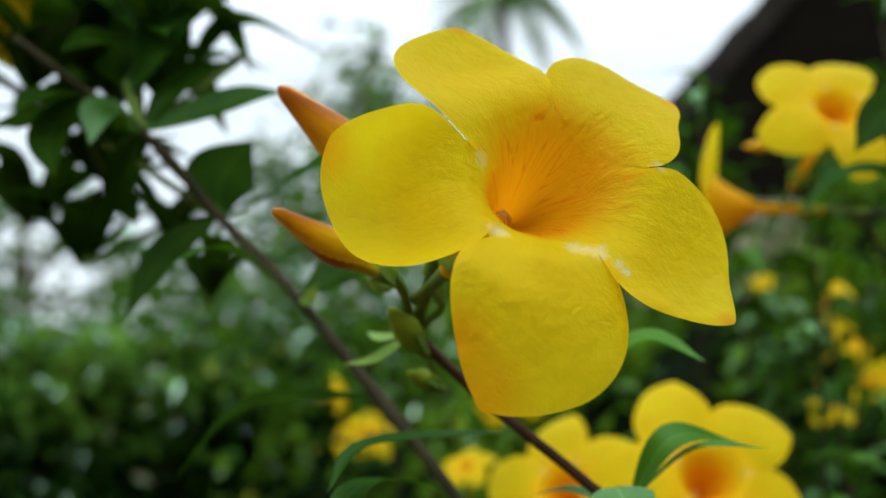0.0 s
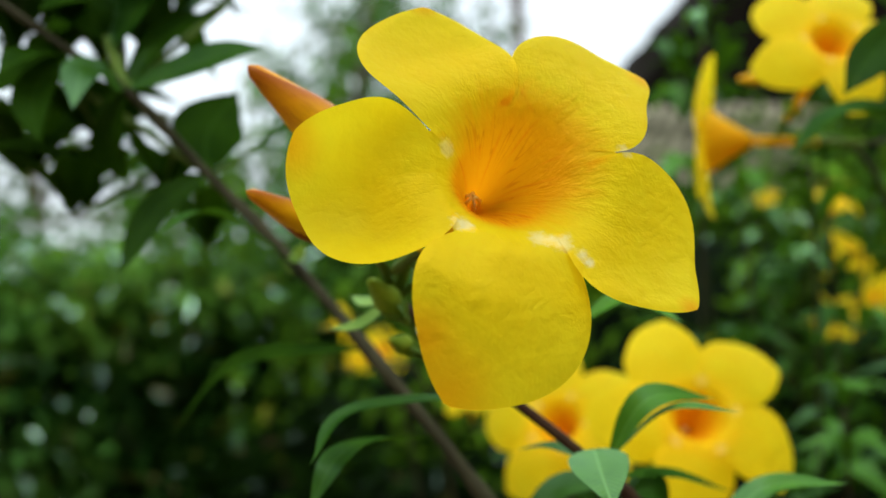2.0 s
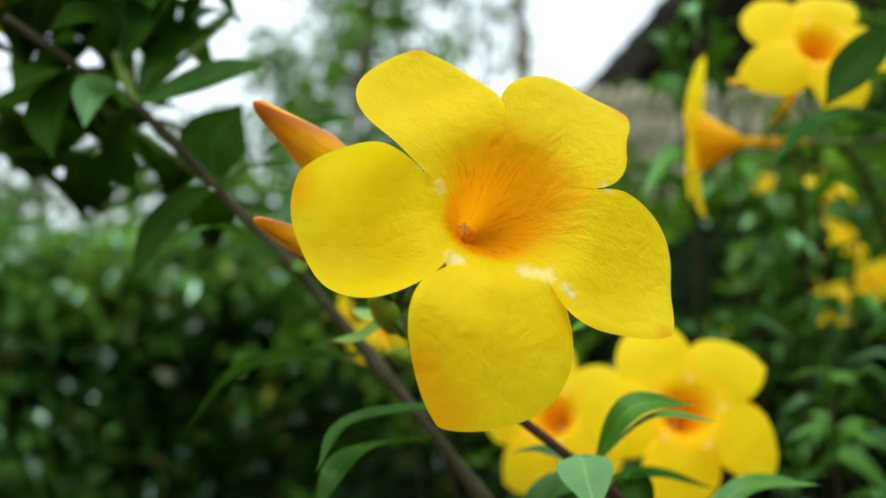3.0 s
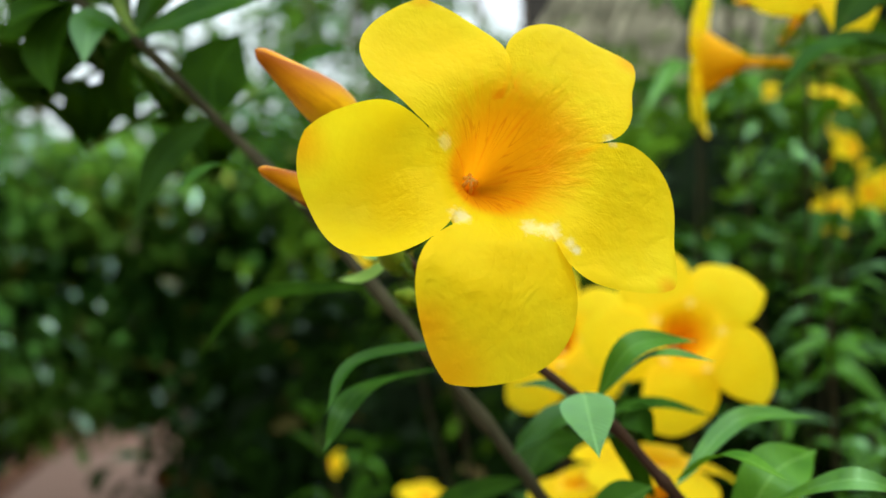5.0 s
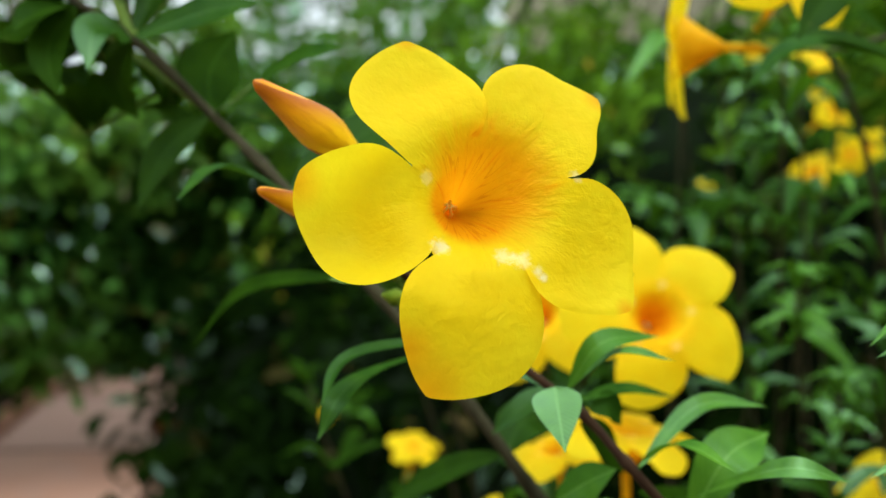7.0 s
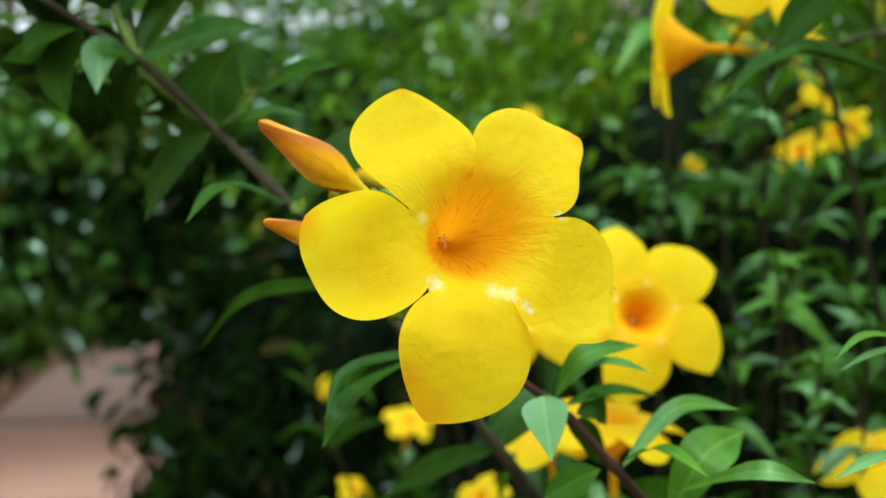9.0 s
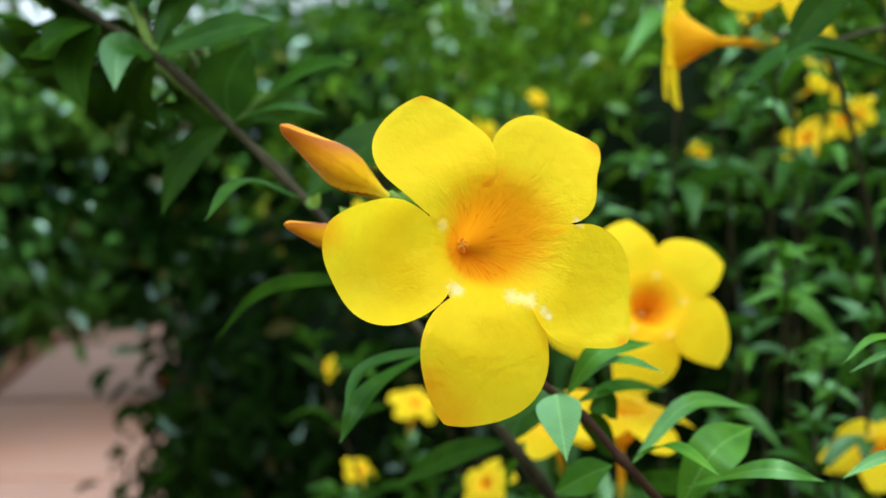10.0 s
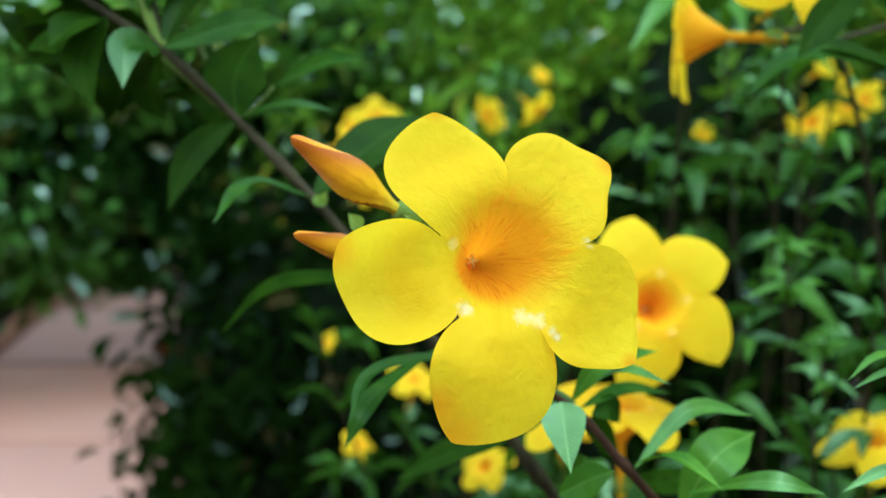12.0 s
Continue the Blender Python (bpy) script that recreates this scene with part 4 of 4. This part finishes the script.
for k, (apex, size) in enumerate((((-0.1604, 0.4200, 1.2369), 0.075), ((-0.1923, 0.4400, 1.2570), 0.08), ((-0.1236, 0.4300, 1.2454), 0.07), ((-0.1371, 0.4000, 1.2639), 0.075), ((-0.1026, 0.4200, 1.2195), 0.06))):
    leafy_shoot(apex, NODE_B, 500 + k, size, 2, 0.0014, (0, 3), 1.4)

# single leaves that reach in from the side
side_shoot = shoot("leafy shoot reaching in from the side with arching leaves")
SIDE = (0.2158, 0.3700, 1.2552)
link("stem", tube_mesh("stem", ((0.1894, 0.3600, 1.3080), SIDE, (0.36, 0.50, 0.6), (0.42, 0.62, -0.03)), (0.0018, 0.002, 0.004, 0.007), 10, 60), M_STEM, side_shoot)
leaf(side_shoot, SIDE, (0.1595, 0.3600, 1.2671), (0.1339, 0.3600, 1.2500), 0.0146, (-0.1, -0.3, 0.95), 0.25, 0.5)
leaf(side_shoot, (0.1894, 0.3600, 1.3080), (0.1575, 0.3350, 1.2848), (0.1421, 0.3250, 1.2679), 0.0150, (-0.3, -0.95, -0.15), 0.10, 0.5, 0, M_LEAF_DARK)
leaf(side_shoot, SIDE, (0.1692, 0.3700, 1.2703), (0.1440, 0.3800, 1.2588), 0.0130, (-0.1, -0.4, 0.9), 0.25, 0.5, 0, M_LEAF_DARK)
edge_shoot = shoot("leafy shoot at the shrub edge with pale pointed leaves")
EDGE = (0.1551, 0.2200, 1.1851)
link("stem", tube_mesh("stem", ((0.1552, 0.2300, 1.1962), EDGE, (0.24, 0.32, 0.7), (0.30, 0.45, -0.03)), (0.0014, 0.0018, 0.004, 0.006), 10, 60), M_STEM_GREEN, edge_shoot)
leaf(edge_shoot, EDGE, (0.1338, 0.2120, 1.1909), (0.1211, 0.2050, 1.1855), 0.0026, (0.1, -0.4, 0.9), 0.25, 0.5, 0, M_LEAF_FRESH)
leaf(edge_shoot, EDGE, (0.1375, 0.2150, 1.1842), (0.1252, 0.2100, 1.1807), 0.0023, (0.1, -0.5, 0.85), 0.25, 0.5, 0, M_LEAF_FRESH)
leaf(edge_shoot, (0.1557, 0.2200, 1.1507), (0.1393, 0.2150, 1.1507), (0.1254, 0.2100, 1.1466), 0.0040, (0.1, -0.5, 0.85), 0.25, 0.5, 0, M_LEAF_FRESH)


# ---- ground, path ----
def box_mesh(name, size, bevel=0.0, wear=0.0):
    bm = bmesh.new()
    bmesh.ops.create_cube(bm, size=1.0)
    bmesh.ops.scale(bm, vec=size, verts=bm.verts)
    if bevel:
        bmesh.ops.bevel(bm, geom=list(bm.edges), offset=bevel, segments=2, affect="EDGES")
    for v in bm.verts:
        v.co += Vector((noise.noise(v.co * 3), noise.noise(v.co * 3 + Vector((5, 0, 0))), 0)) * wear
    mesh = bpy.data.meshes.new(name)
    bm.to_mesh(mesh)
    bm.free()
    return mesh


rows = []
for j in range(61):
    row = []
    for i in range(61):
        x, y = (i / 30 - 1), (j / 30 - 1)
        x, y = math.copysign(abs(x) ** 3, x) * 400, math.copysign(abs(y) ** 3, y) * 400
        near = max(0.0, 1 - math.hypot(x, y) / 60)
        row.append((x, y, -0.04 + 0.03 * near * noise.noise(Vector((x * 0.7, y * 0.7, 0)))))
    rows.append(row)
tagged(link("ground", grid_mesh("ground", rows), M_SOIL), "brown soil with leaf litter and low weeds", "ground", kind="structure")

path_bed = tagged(link("path", box_mesh("path", (1.32, 16.0, 0.06)), M_SOIL), "reddish paved garden path running past the hedge", "path", kind="structure")
path_bed.location = (-1.10, 5.0, -0.012)
slab_mesh = box_mesh("paving_slab", (1.130, 0.592, 0.05), 0.010, 0.004)
for j in range(26):
    slab = link("paving_slab", slab_mesh, M_SLAB, path_bed)
    slab.location = (0.045, -7.65 + 0.6 * j, 0.03 + random.uniform(-0.003, 0.003))
brick_mesh = box_mesh("brick", (0.105, 0.205, 0.07), 0.008)
for j in range(72):
    brick = link("brick", brick_mesh, M_BRICK, path_bed)
    brick.matrix_basis = pose(-0.585 + random.uniform(-0.004, 0.004), -7.6 + 0.214 * j, 0.032 + random.uniform(-0.004, 0.004), 0, 0, random.uniform(-1.5, 1.5))


# ---- shrubs and trees ----
def foliage_mesh(name, lumps, count, size, seed, up=0.25, shape=0.42):
    """Many small folded blades filling uneven lumps (centre, radii, share)."""
    rng = np.random.default_rng(seed)
    share = np.array([l[2] for l in lumps], float)
    pick = rng.choice(len(lumps), count, p=share / share.sum())
    centre, radii = np.array([l[0] for l in lumps])[pick], np.array([l[1] for l in lumps])[pick]
    d = rng.normal(size=(count, 3))
    d /= np.linalg.norm(d, axis=1)[:, None]
    depth = 1 - 0.55 * rng.random(count) ** 1.6
    # leaves stand in sprigs of a dozen, with dim gaps between the sprigs
    place = centre + d * radii * depth[:, None] * (0.82 + 0.36 * rng.random(count))[:, None]
    lead = (np.arange(count) // 12) * 12
    place, d = place[lead] + rng.normal(size=(count, 3)) * size * 0.75, d[lead]
    normal = d * 0.8 + rng.normal(size=(count, 3)) * 0.42 + np.array([0, 0, up])
    normal /= np.linalg.norm(normal, axis=1)[:, None]
    run = rng.normal(size=(count, 3)) * 0.7 + d * 0.6 + np.array([0, 0, -0.35])
    run -= normal * (run * normal).sum(1)[:, None]
    run /= np.linalg.norm(run, axis=1)[:, None]
    side = np.cross(run, normal)
    length = size * (0.55 + 0.75 * rng.random(count))
    # blade outline: along, across, lift
    out = np.array([(0, 0, 0), (0.28, -0.8, 0.10), (0.30, 0, 0.0), (0.28, 0.8, 0.10), (0.66, -0.85, 0.08), (0.66, 0, -0.03), (0.66, 0.85, 0.08), (1.0, 0, -0.16)])
    half = length * shape * 0.5
    v = place[:, None] + run[:, None] * (out[None, :, :1] * length[:, None, None]) + side[:, None] * (out[None, :, 1:2] * half[:, None, None]) + normal[:, None] * (out[None, :, 2:] * length[:, None, None])
    f = np.array([(0, 2, 1, 1), (0, 3, 2, 2), (1, 2, 5, 4), (2, 3, 6, 5), (4, 5, 7, 7), (5, 6, 7, 7)])
    keep = v[:, :, 2].min(1) > 0.0
    v = v[keep]
    n = len(v)
    faces = []
    for k in range(n):
        o = 8 * k
        faces += [(o, o + 2, o + 1), (o, o + 3, o + 2), (o + 1, o + 2, o + 5, o + 4), (o + 2, o + 3, o + 6, o + 5), (o + 4, o + 5, o + 7), (o + 5, o + 6, o + 7)]
    mesh = bpy.data.meshes.new(name)
    mesh.from_pydata(v.reshape(-1, 3).tolist(), [], faces)
    mesh.update()
    return mesh


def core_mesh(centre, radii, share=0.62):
    """A ragged solid lump added inside a shrub; its near-black colour stands in for the shade between leaves."""
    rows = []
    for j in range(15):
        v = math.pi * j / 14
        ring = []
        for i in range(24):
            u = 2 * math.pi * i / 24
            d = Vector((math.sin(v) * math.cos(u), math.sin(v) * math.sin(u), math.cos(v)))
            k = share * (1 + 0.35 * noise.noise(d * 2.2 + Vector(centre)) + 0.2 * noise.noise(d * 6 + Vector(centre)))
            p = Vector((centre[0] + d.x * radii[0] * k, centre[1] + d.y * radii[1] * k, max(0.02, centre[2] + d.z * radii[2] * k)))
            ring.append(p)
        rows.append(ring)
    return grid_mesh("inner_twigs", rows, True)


def shrub(name, label, category, lumps, count, size, seed, material, up=0.25, shape=0.42, stems=(), core=0.62):
    thing = tagged(empty(name, Matrix.Translation((lumps[0][0][0], lumps[0][0][1], 0))), label, category, kind="stuff")
    inv = thing.matrix_world.inverted()
    ob = link("foliage", foliage_mesh("foliage", lumps, count, size, seed, up, shape), material, thing)
    ob.matrix_parent_inverse = inv
    tagged(ob, kind="stuff")
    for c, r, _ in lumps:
        inside = link("inner_twigs", core_mesh(c, r, core), M_SHADE_CORE, thing)
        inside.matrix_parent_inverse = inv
    for a, b, r in stems:
        a, b = Vector(a), Vector(b)
        c = a.lerp(b, 0.5) + Vector((0.08, 0.02, 0.05))
        s = link("stem", tube_mesh("stem", (a, c, b), (r, r * 0.7, r * 0.4), 8, 14), M_TRUNK, thing)
        s.matrix_parent_inverse = inv
    return thing


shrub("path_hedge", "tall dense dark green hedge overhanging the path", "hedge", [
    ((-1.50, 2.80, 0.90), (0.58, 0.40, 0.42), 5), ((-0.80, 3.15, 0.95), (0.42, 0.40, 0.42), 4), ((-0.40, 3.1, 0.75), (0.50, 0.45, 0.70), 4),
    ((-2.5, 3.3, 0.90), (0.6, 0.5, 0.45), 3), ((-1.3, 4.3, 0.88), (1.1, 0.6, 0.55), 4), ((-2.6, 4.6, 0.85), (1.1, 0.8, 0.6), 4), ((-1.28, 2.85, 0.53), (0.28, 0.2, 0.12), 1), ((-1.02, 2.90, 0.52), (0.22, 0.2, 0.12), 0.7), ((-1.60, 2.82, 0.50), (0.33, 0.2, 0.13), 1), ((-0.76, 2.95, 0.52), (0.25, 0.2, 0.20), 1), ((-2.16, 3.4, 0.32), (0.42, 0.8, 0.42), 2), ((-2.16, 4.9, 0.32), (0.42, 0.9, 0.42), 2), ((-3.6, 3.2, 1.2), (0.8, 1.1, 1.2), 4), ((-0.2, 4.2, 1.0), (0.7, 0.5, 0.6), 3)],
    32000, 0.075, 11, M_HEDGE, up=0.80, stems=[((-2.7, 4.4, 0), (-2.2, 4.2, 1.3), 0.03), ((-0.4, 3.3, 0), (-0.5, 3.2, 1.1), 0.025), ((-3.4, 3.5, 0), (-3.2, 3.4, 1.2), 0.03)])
# this bush is darkened by its leaf colour, in place of shade from above
shrub("low_bush", "low bush beside the path, shade put into its leaf colour, with a few red leaves", "bush", [
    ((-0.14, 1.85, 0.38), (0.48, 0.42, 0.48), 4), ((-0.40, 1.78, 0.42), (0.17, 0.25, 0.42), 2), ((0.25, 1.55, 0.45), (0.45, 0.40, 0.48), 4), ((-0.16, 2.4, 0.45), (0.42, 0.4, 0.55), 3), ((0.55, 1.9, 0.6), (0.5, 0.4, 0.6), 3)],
    24000, 0.06, 12, M_LOW_SHADE, core=0.86, stems=[((-0.1, 1.8, 0), (-0.15, 1.7, 0.7), 0.02), ((0.25, 1.6, 0), (0.25, 1.5, 0.8), 0.02)])
shrub("allamanda_shrub", "leafy green allamanda shrub behind the flowering shoots", "shrub", [
    ((0.45, 1.55, 1.0), (0.40, 0.30, 0.35), 3), ((0.95, 1.25, 1.05), (0.45, 0.4, 0.5), 4)],
    4400, 0.06, 13, M_BUSH, shape=0.36, stems=[((0.6, 1.2, 0), (0.5, 1.1, 1.0), 0.015), ((0.85, 1.3, 0), (0.9, 1.2, 1.3), 0.015), ((0.45, 0.95, 0), (0.42, 0.85, 0.9), 0.012)])
# lower part of the allamanda, with its shade painted into the leaves
shrub("shaded_shrub", "low shrub under the allamanda, its shade put into the leaf colour", "shrub", [
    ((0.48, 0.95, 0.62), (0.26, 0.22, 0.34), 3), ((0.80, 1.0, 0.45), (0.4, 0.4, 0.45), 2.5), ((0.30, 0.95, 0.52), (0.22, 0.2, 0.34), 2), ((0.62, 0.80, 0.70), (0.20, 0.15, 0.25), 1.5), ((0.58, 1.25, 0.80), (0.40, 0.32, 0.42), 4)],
    7200, 0.055, 18, M_LOW_SHADE, shape=0.36, stems=[((0.5, 1.0, 0), (0.48, 0.95, 0.6), 0.012)])
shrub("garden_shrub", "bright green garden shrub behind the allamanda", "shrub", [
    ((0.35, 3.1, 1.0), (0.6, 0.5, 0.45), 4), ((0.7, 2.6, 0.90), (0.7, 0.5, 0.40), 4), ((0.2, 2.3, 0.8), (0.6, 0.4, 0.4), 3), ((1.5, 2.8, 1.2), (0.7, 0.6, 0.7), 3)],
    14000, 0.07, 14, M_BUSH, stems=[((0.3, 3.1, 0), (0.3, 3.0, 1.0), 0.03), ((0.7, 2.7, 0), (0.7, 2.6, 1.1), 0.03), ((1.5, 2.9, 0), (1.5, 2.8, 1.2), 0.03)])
# added foliage that brightens the hedge top through its leaf colour
shrub("glossy_shrub", "lighter glossy leaves along the hedge top, light from above put into their colour", "shrub", [
    ((-1.45, 2.58, 1.07), (0.50, 0.20, 0.15), 3), ((-0.85, 2.80, 1.10), (0.40, 0.22, 0.14), 3), ((-1.95, 2.7, 1.18), (0.40, 0.30, 0.25), 2), ((-0.35, 2.75, 1.12), (0.40, 0.25, 0.14), 2)],
    6000, 0.065, 17, M_HEDGE_LIT, stems=[((-2.5, 3.0, 0), (-1.7, 2.8, 1.1), 0.02), ((-0.3, 3.0, 0), (-0.6, 2.9, 1.1), 0.02)])
# never in view: added behind and beside the camera to cut sky light
shrub("garden_hedge", "tall green hedge added out of view behind the viewer to block low sky light", "hedge", [
    ((-1.5 + 1.6 * k, -2.4 - 0.3 * (k % 2), 1.7), (1.1, 0.6, 2.3), 1) for k in range(-1, 4)] + [((2.6, 0.0, 1.5), (0.6, 1.6, 2.0), 1), ((2.8, 2.6, 1.5), (0.6, 1.5, 2.0), 1), ((-3.9, 0.2, 1.5), (0.6, 2.0, 2.0), 1)],
    24000, 0.17, 16, M_HEDGE, core=0.42)
shrub("red_leaved_plant", "small plant with dark red leaves in the low bush", "plant", [((-0.515, 1.70, 0.764), (0.012, 0.012, 0.012), 1), ((-0.503, 1.70, 0.603), (0.012, 0.012, 0.012), 1)], 24, 0.028, 15, M_RED, stems=[((-0.52, 1.72, 0), (-0.515, 1.70, 0.764), 0.004)])


def tree(label, place, height, lean, lumps, count, size, seed, radius):
    thing = tagged(empty("tree", Matrix.Translation(place)), label, "tree")
    top = Vector((lean, 0.1, height))
    link("trunk", tube_mesh("trunk", ((0, 0, -0.1), (lean * 0.3, 0, height * 0.5), top), (radius, radius * 0.75, radius * 0.4), 14, 24), M_TRUNK, thing)
    for c, r, _ in lumps:
        link("limb", tube_mesh("limb", (Vector((lean * 0.45, 0, height * 0.6)), Vector(c) * 0.55 + Vector((0, 0, height * 0.25)), c), (radius * 0.4, radius * 0.3, radius * 0.1), 8, 14), M_TRUNK, thing)
    link("crown", foliage_mesh("crown", lumps, count, size, seed, 0.3, 0.5), M_FAR, thing)
    return thing


tree("slender garden tree with a loose green crown", (-0.9, 8.0, 0), 3.4, 0.2, [((0.1, 0, 2.4), (0.8, 0.6, 0.6), 4), ((-0.7, 0.2, 2.0), (0.7, 0.5, 0.5), 3), ((0.8, 0, 1.8), (0.7, 0.5, 0.4), 2), ((0.2, 0, 3.4), (0.5, 0.4, 0.4), 1)], 900, 0.19, 21, 0.05)
tree("loose leafy garden tree beyond the hedge", (-3.2, 7.5, 0), 2.6, -0.2, [((0, 0, 1.9), (1.0, 0.7, 0.4), 4), ((1.0, 0.2, 1.7), (0.8, 0.6, 0.4), 3), ((-1.0, 0, 1.6), (0.9, 0.6, 0.4), 2), ((0.3, 0, 2.6), (0.6, 0.5, 0.4), 1)], 620, 0.19, 22, 0.06)
tree("far garden tree with gaps in its crown", (-1.6, 17.0, 0), 6.8, 0.3, [((0, 0, 5.4), (1.1, 1.0, 1.0), 4), ((0.9, 0, 4.0), (1.0, 0.8, 0.8), 3), ((-0.9, 0, 4.2), (1.0, 0.8, 0.8), 3)], 1500, 0.24, 23, 0.11)
tree("far round garden tree", (1.0, 13.0, 0), 2.8, 0.1, [((0, 0, 2.0), (1.4, 1.0, 0.6), 4), ((1.3, 0, 1.8), (1.2, 0.8, 0.6), 3), ((-1.3, 0, 1.8), (1.0, 0.8, 0.6), 3)], 800, 0.24, 24, 0.1)

# unseen crown added to shade the hedges; its trunk stands off to the side
tree("unseen tree added to shade the hedges with its broad crown", (-3.4, 0.9, 0), 3.0, 0.5, [((2.4, 1.7, 3.3), (1.7, 1.3, 0.5), 5), ((2.3, 0.1, 3.5), (1.5, 0.8, 0.45), 3), ((4.5, 1.9, 3.4), (1.5, 1.1, 0.5), 4), ((0.6, 2.6, 3.5), (1.3, 1.3, 0.5), 3)], 950, 0.22, 25, 0.12)

tree("thin far tree with a few sparse leaves", (0.2, 12.0, 0), 4.2, 0.3, [((0.35, 0, 3.7), (0.7, 0.4, 0.45), 2), ((0.0, 0, 4.4), (0.5, 0.3, 0.3), 1)], 220, 0.17, 26, 0.05)

# palm far behind: bare trunk and drooping fronds
palm = tagged(empty("palm_tree", Matrix.Translation((1.55, 20.0, 0))), "tall slim palm with a bare trunk against the sky", "palm")
link("trunk", tube_mesh("trunk", ((0, 0, -0.1), (-0.05, 0, 4.0), (-0.25, 0, 8.6)), (0.17, 0.14, 0.11), 14, 30, (0.2, 0.4, 0.6, 0.8)), M_TRUNK, palm)
for k in range(11):
    ang, rise = k * 2.4, random.uniform(-0.2, 0.9)
    way = Vector((math.cos(ang), math.sin(ang), 0))
    rib = bezier(((-0.25, 0, 8.6), Vector((-0.25, 0, 8.6)) + way * 1.0 + Vector((0, 0, 0.5 * rise)), Vector((-0.25, 0, 8.6)) + way * 1.9 + Vector((0, 0, rise - 1.3))), 30)
    verts, faces = [], []
    for j in range(2, 30):
        along_rib = (rib[j] - rib[j - 1]).normalized()
        across = along_rib.cross(Vector((0, 0, 1))).normalized()
        for sgn in (-1, 1):
            o = len(verts)
            reach = 0.55 * math.sin(math.pi * (j / 31) ** 0.7)
            end = rib[j] + across * sgn * reach + along_rib * reach * 0.5 - Vector((0, 0, reach * 0.45))
            verts += [rib[j - 1], rib[j], end]
            faces.append((o, o + 1, o + 2))
    mesh = bpy.data.meshes.new("frond")
    mesh.from_pydata([tuple(v) for v in verts], [], faces)
    link("frond", mesh, M_FAR, palm)

# ---- thatched hut behind the shrubs ----
hut = tagged(empty("garden_hut", Matrix.Translation((0, 6.6, 0))), "open garden hut with a steep grey thatched roof", "hut")


def slab_between(name, a, b, c, d, thick, material, parent):
    """A slab with corners a, b, c, d, thickened along its normal."""
    a, b, c, d = (Vector(p) for p in (a, b, c, d))
    n = (b - a).cross(d - a).normalized() * thick
    count = 24
    top = [[a.lerp(b, i / count).lerp(d.lerp(c, i / count), j / count) + n * (1 + 0.5 * noise.noise(Vector((i * 0.9, j * 0.4, 1)))) for i in range(count + 1)] for j in range(count + 1)]
    low = [[a.lerp(b, i / count).lerp(d.lerp(c, i / count), j / count) for i in range(count + 1)] for j in range(count + 1)]
    verts = [p for row in top + low for p in row]
    w, h = count + 1, (count + 1) ** 2
    faces = []
    for j in range(count):
        for i in range(count):
            o = j * w + i
            faces += [(o, o + 1, o + w + 1, o + w), (h + o, h + o + w, h + o + w + 1, h + o + 1)]
    for i in range(count):
        faces += [(i, h + i, h + i + 1, i + 1), (count * w + i, count * w + i + 1, h + count * w + i + 1, h + count * w + i)]
        faces += [(i * w, (i + 1) * w, h + (i + 1) * w, h + i * w), (i * w + count, h + i * w + count, h + (i + 1) * w + count, (i + 1) * w + count)]
    mesh = bpy.data.meshes.new(name)
    mesh.from_pydata([tuple(v) for v in verts], [], faces)
    return link(name, mesh, material, parent)


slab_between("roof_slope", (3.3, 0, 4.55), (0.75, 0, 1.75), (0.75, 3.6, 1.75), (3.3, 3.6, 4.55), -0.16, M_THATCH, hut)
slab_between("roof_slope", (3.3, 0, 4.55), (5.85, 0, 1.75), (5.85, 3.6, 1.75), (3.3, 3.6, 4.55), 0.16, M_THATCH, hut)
# fills the opening under the roof; its dark inside is painted into this sheet
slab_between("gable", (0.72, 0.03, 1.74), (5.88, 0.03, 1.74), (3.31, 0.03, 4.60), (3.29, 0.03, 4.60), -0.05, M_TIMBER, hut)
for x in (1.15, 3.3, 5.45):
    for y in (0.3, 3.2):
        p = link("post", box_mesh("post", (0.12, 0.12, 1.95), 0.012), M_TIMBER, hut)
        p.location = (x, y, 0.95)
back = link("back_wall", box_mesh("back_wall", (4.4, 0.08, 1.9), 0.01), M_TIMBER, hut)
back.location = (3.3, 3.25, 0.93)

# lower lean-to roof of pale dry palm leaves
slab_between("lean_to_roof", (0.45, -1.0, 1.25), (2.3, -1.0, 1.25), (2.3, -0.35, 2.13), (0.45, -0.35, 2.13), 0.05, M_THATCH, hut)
bundle_mesh = tube_mesh("palm_leaf", ((0, 0, 0), (-0.20, -0.28, -0.37), (-0.46, -0.62, -0.86)), (0.030, 0.038, 0.012), 8, 10, (), 0.3)
for k in range(20):
    b = link("palm_leaf", bundle_mesh, M_PALM_THATCH, hut)
    b.matrix_basis = pose(0.72 + 0.085 * k, -0.47 + random.uniform(-0.04, 0.03), 2.13 + random.uniform(-0.03, 0.02), 0, 0, random.uniform(-6, 6))
for x in (0.55, 2.2):
    p = link("post", box_mesh("post", (0.08, 0.08, 1.3), 0.01), M_TIMBER, hut)
    p.location = (x, -0.93, 0.62)
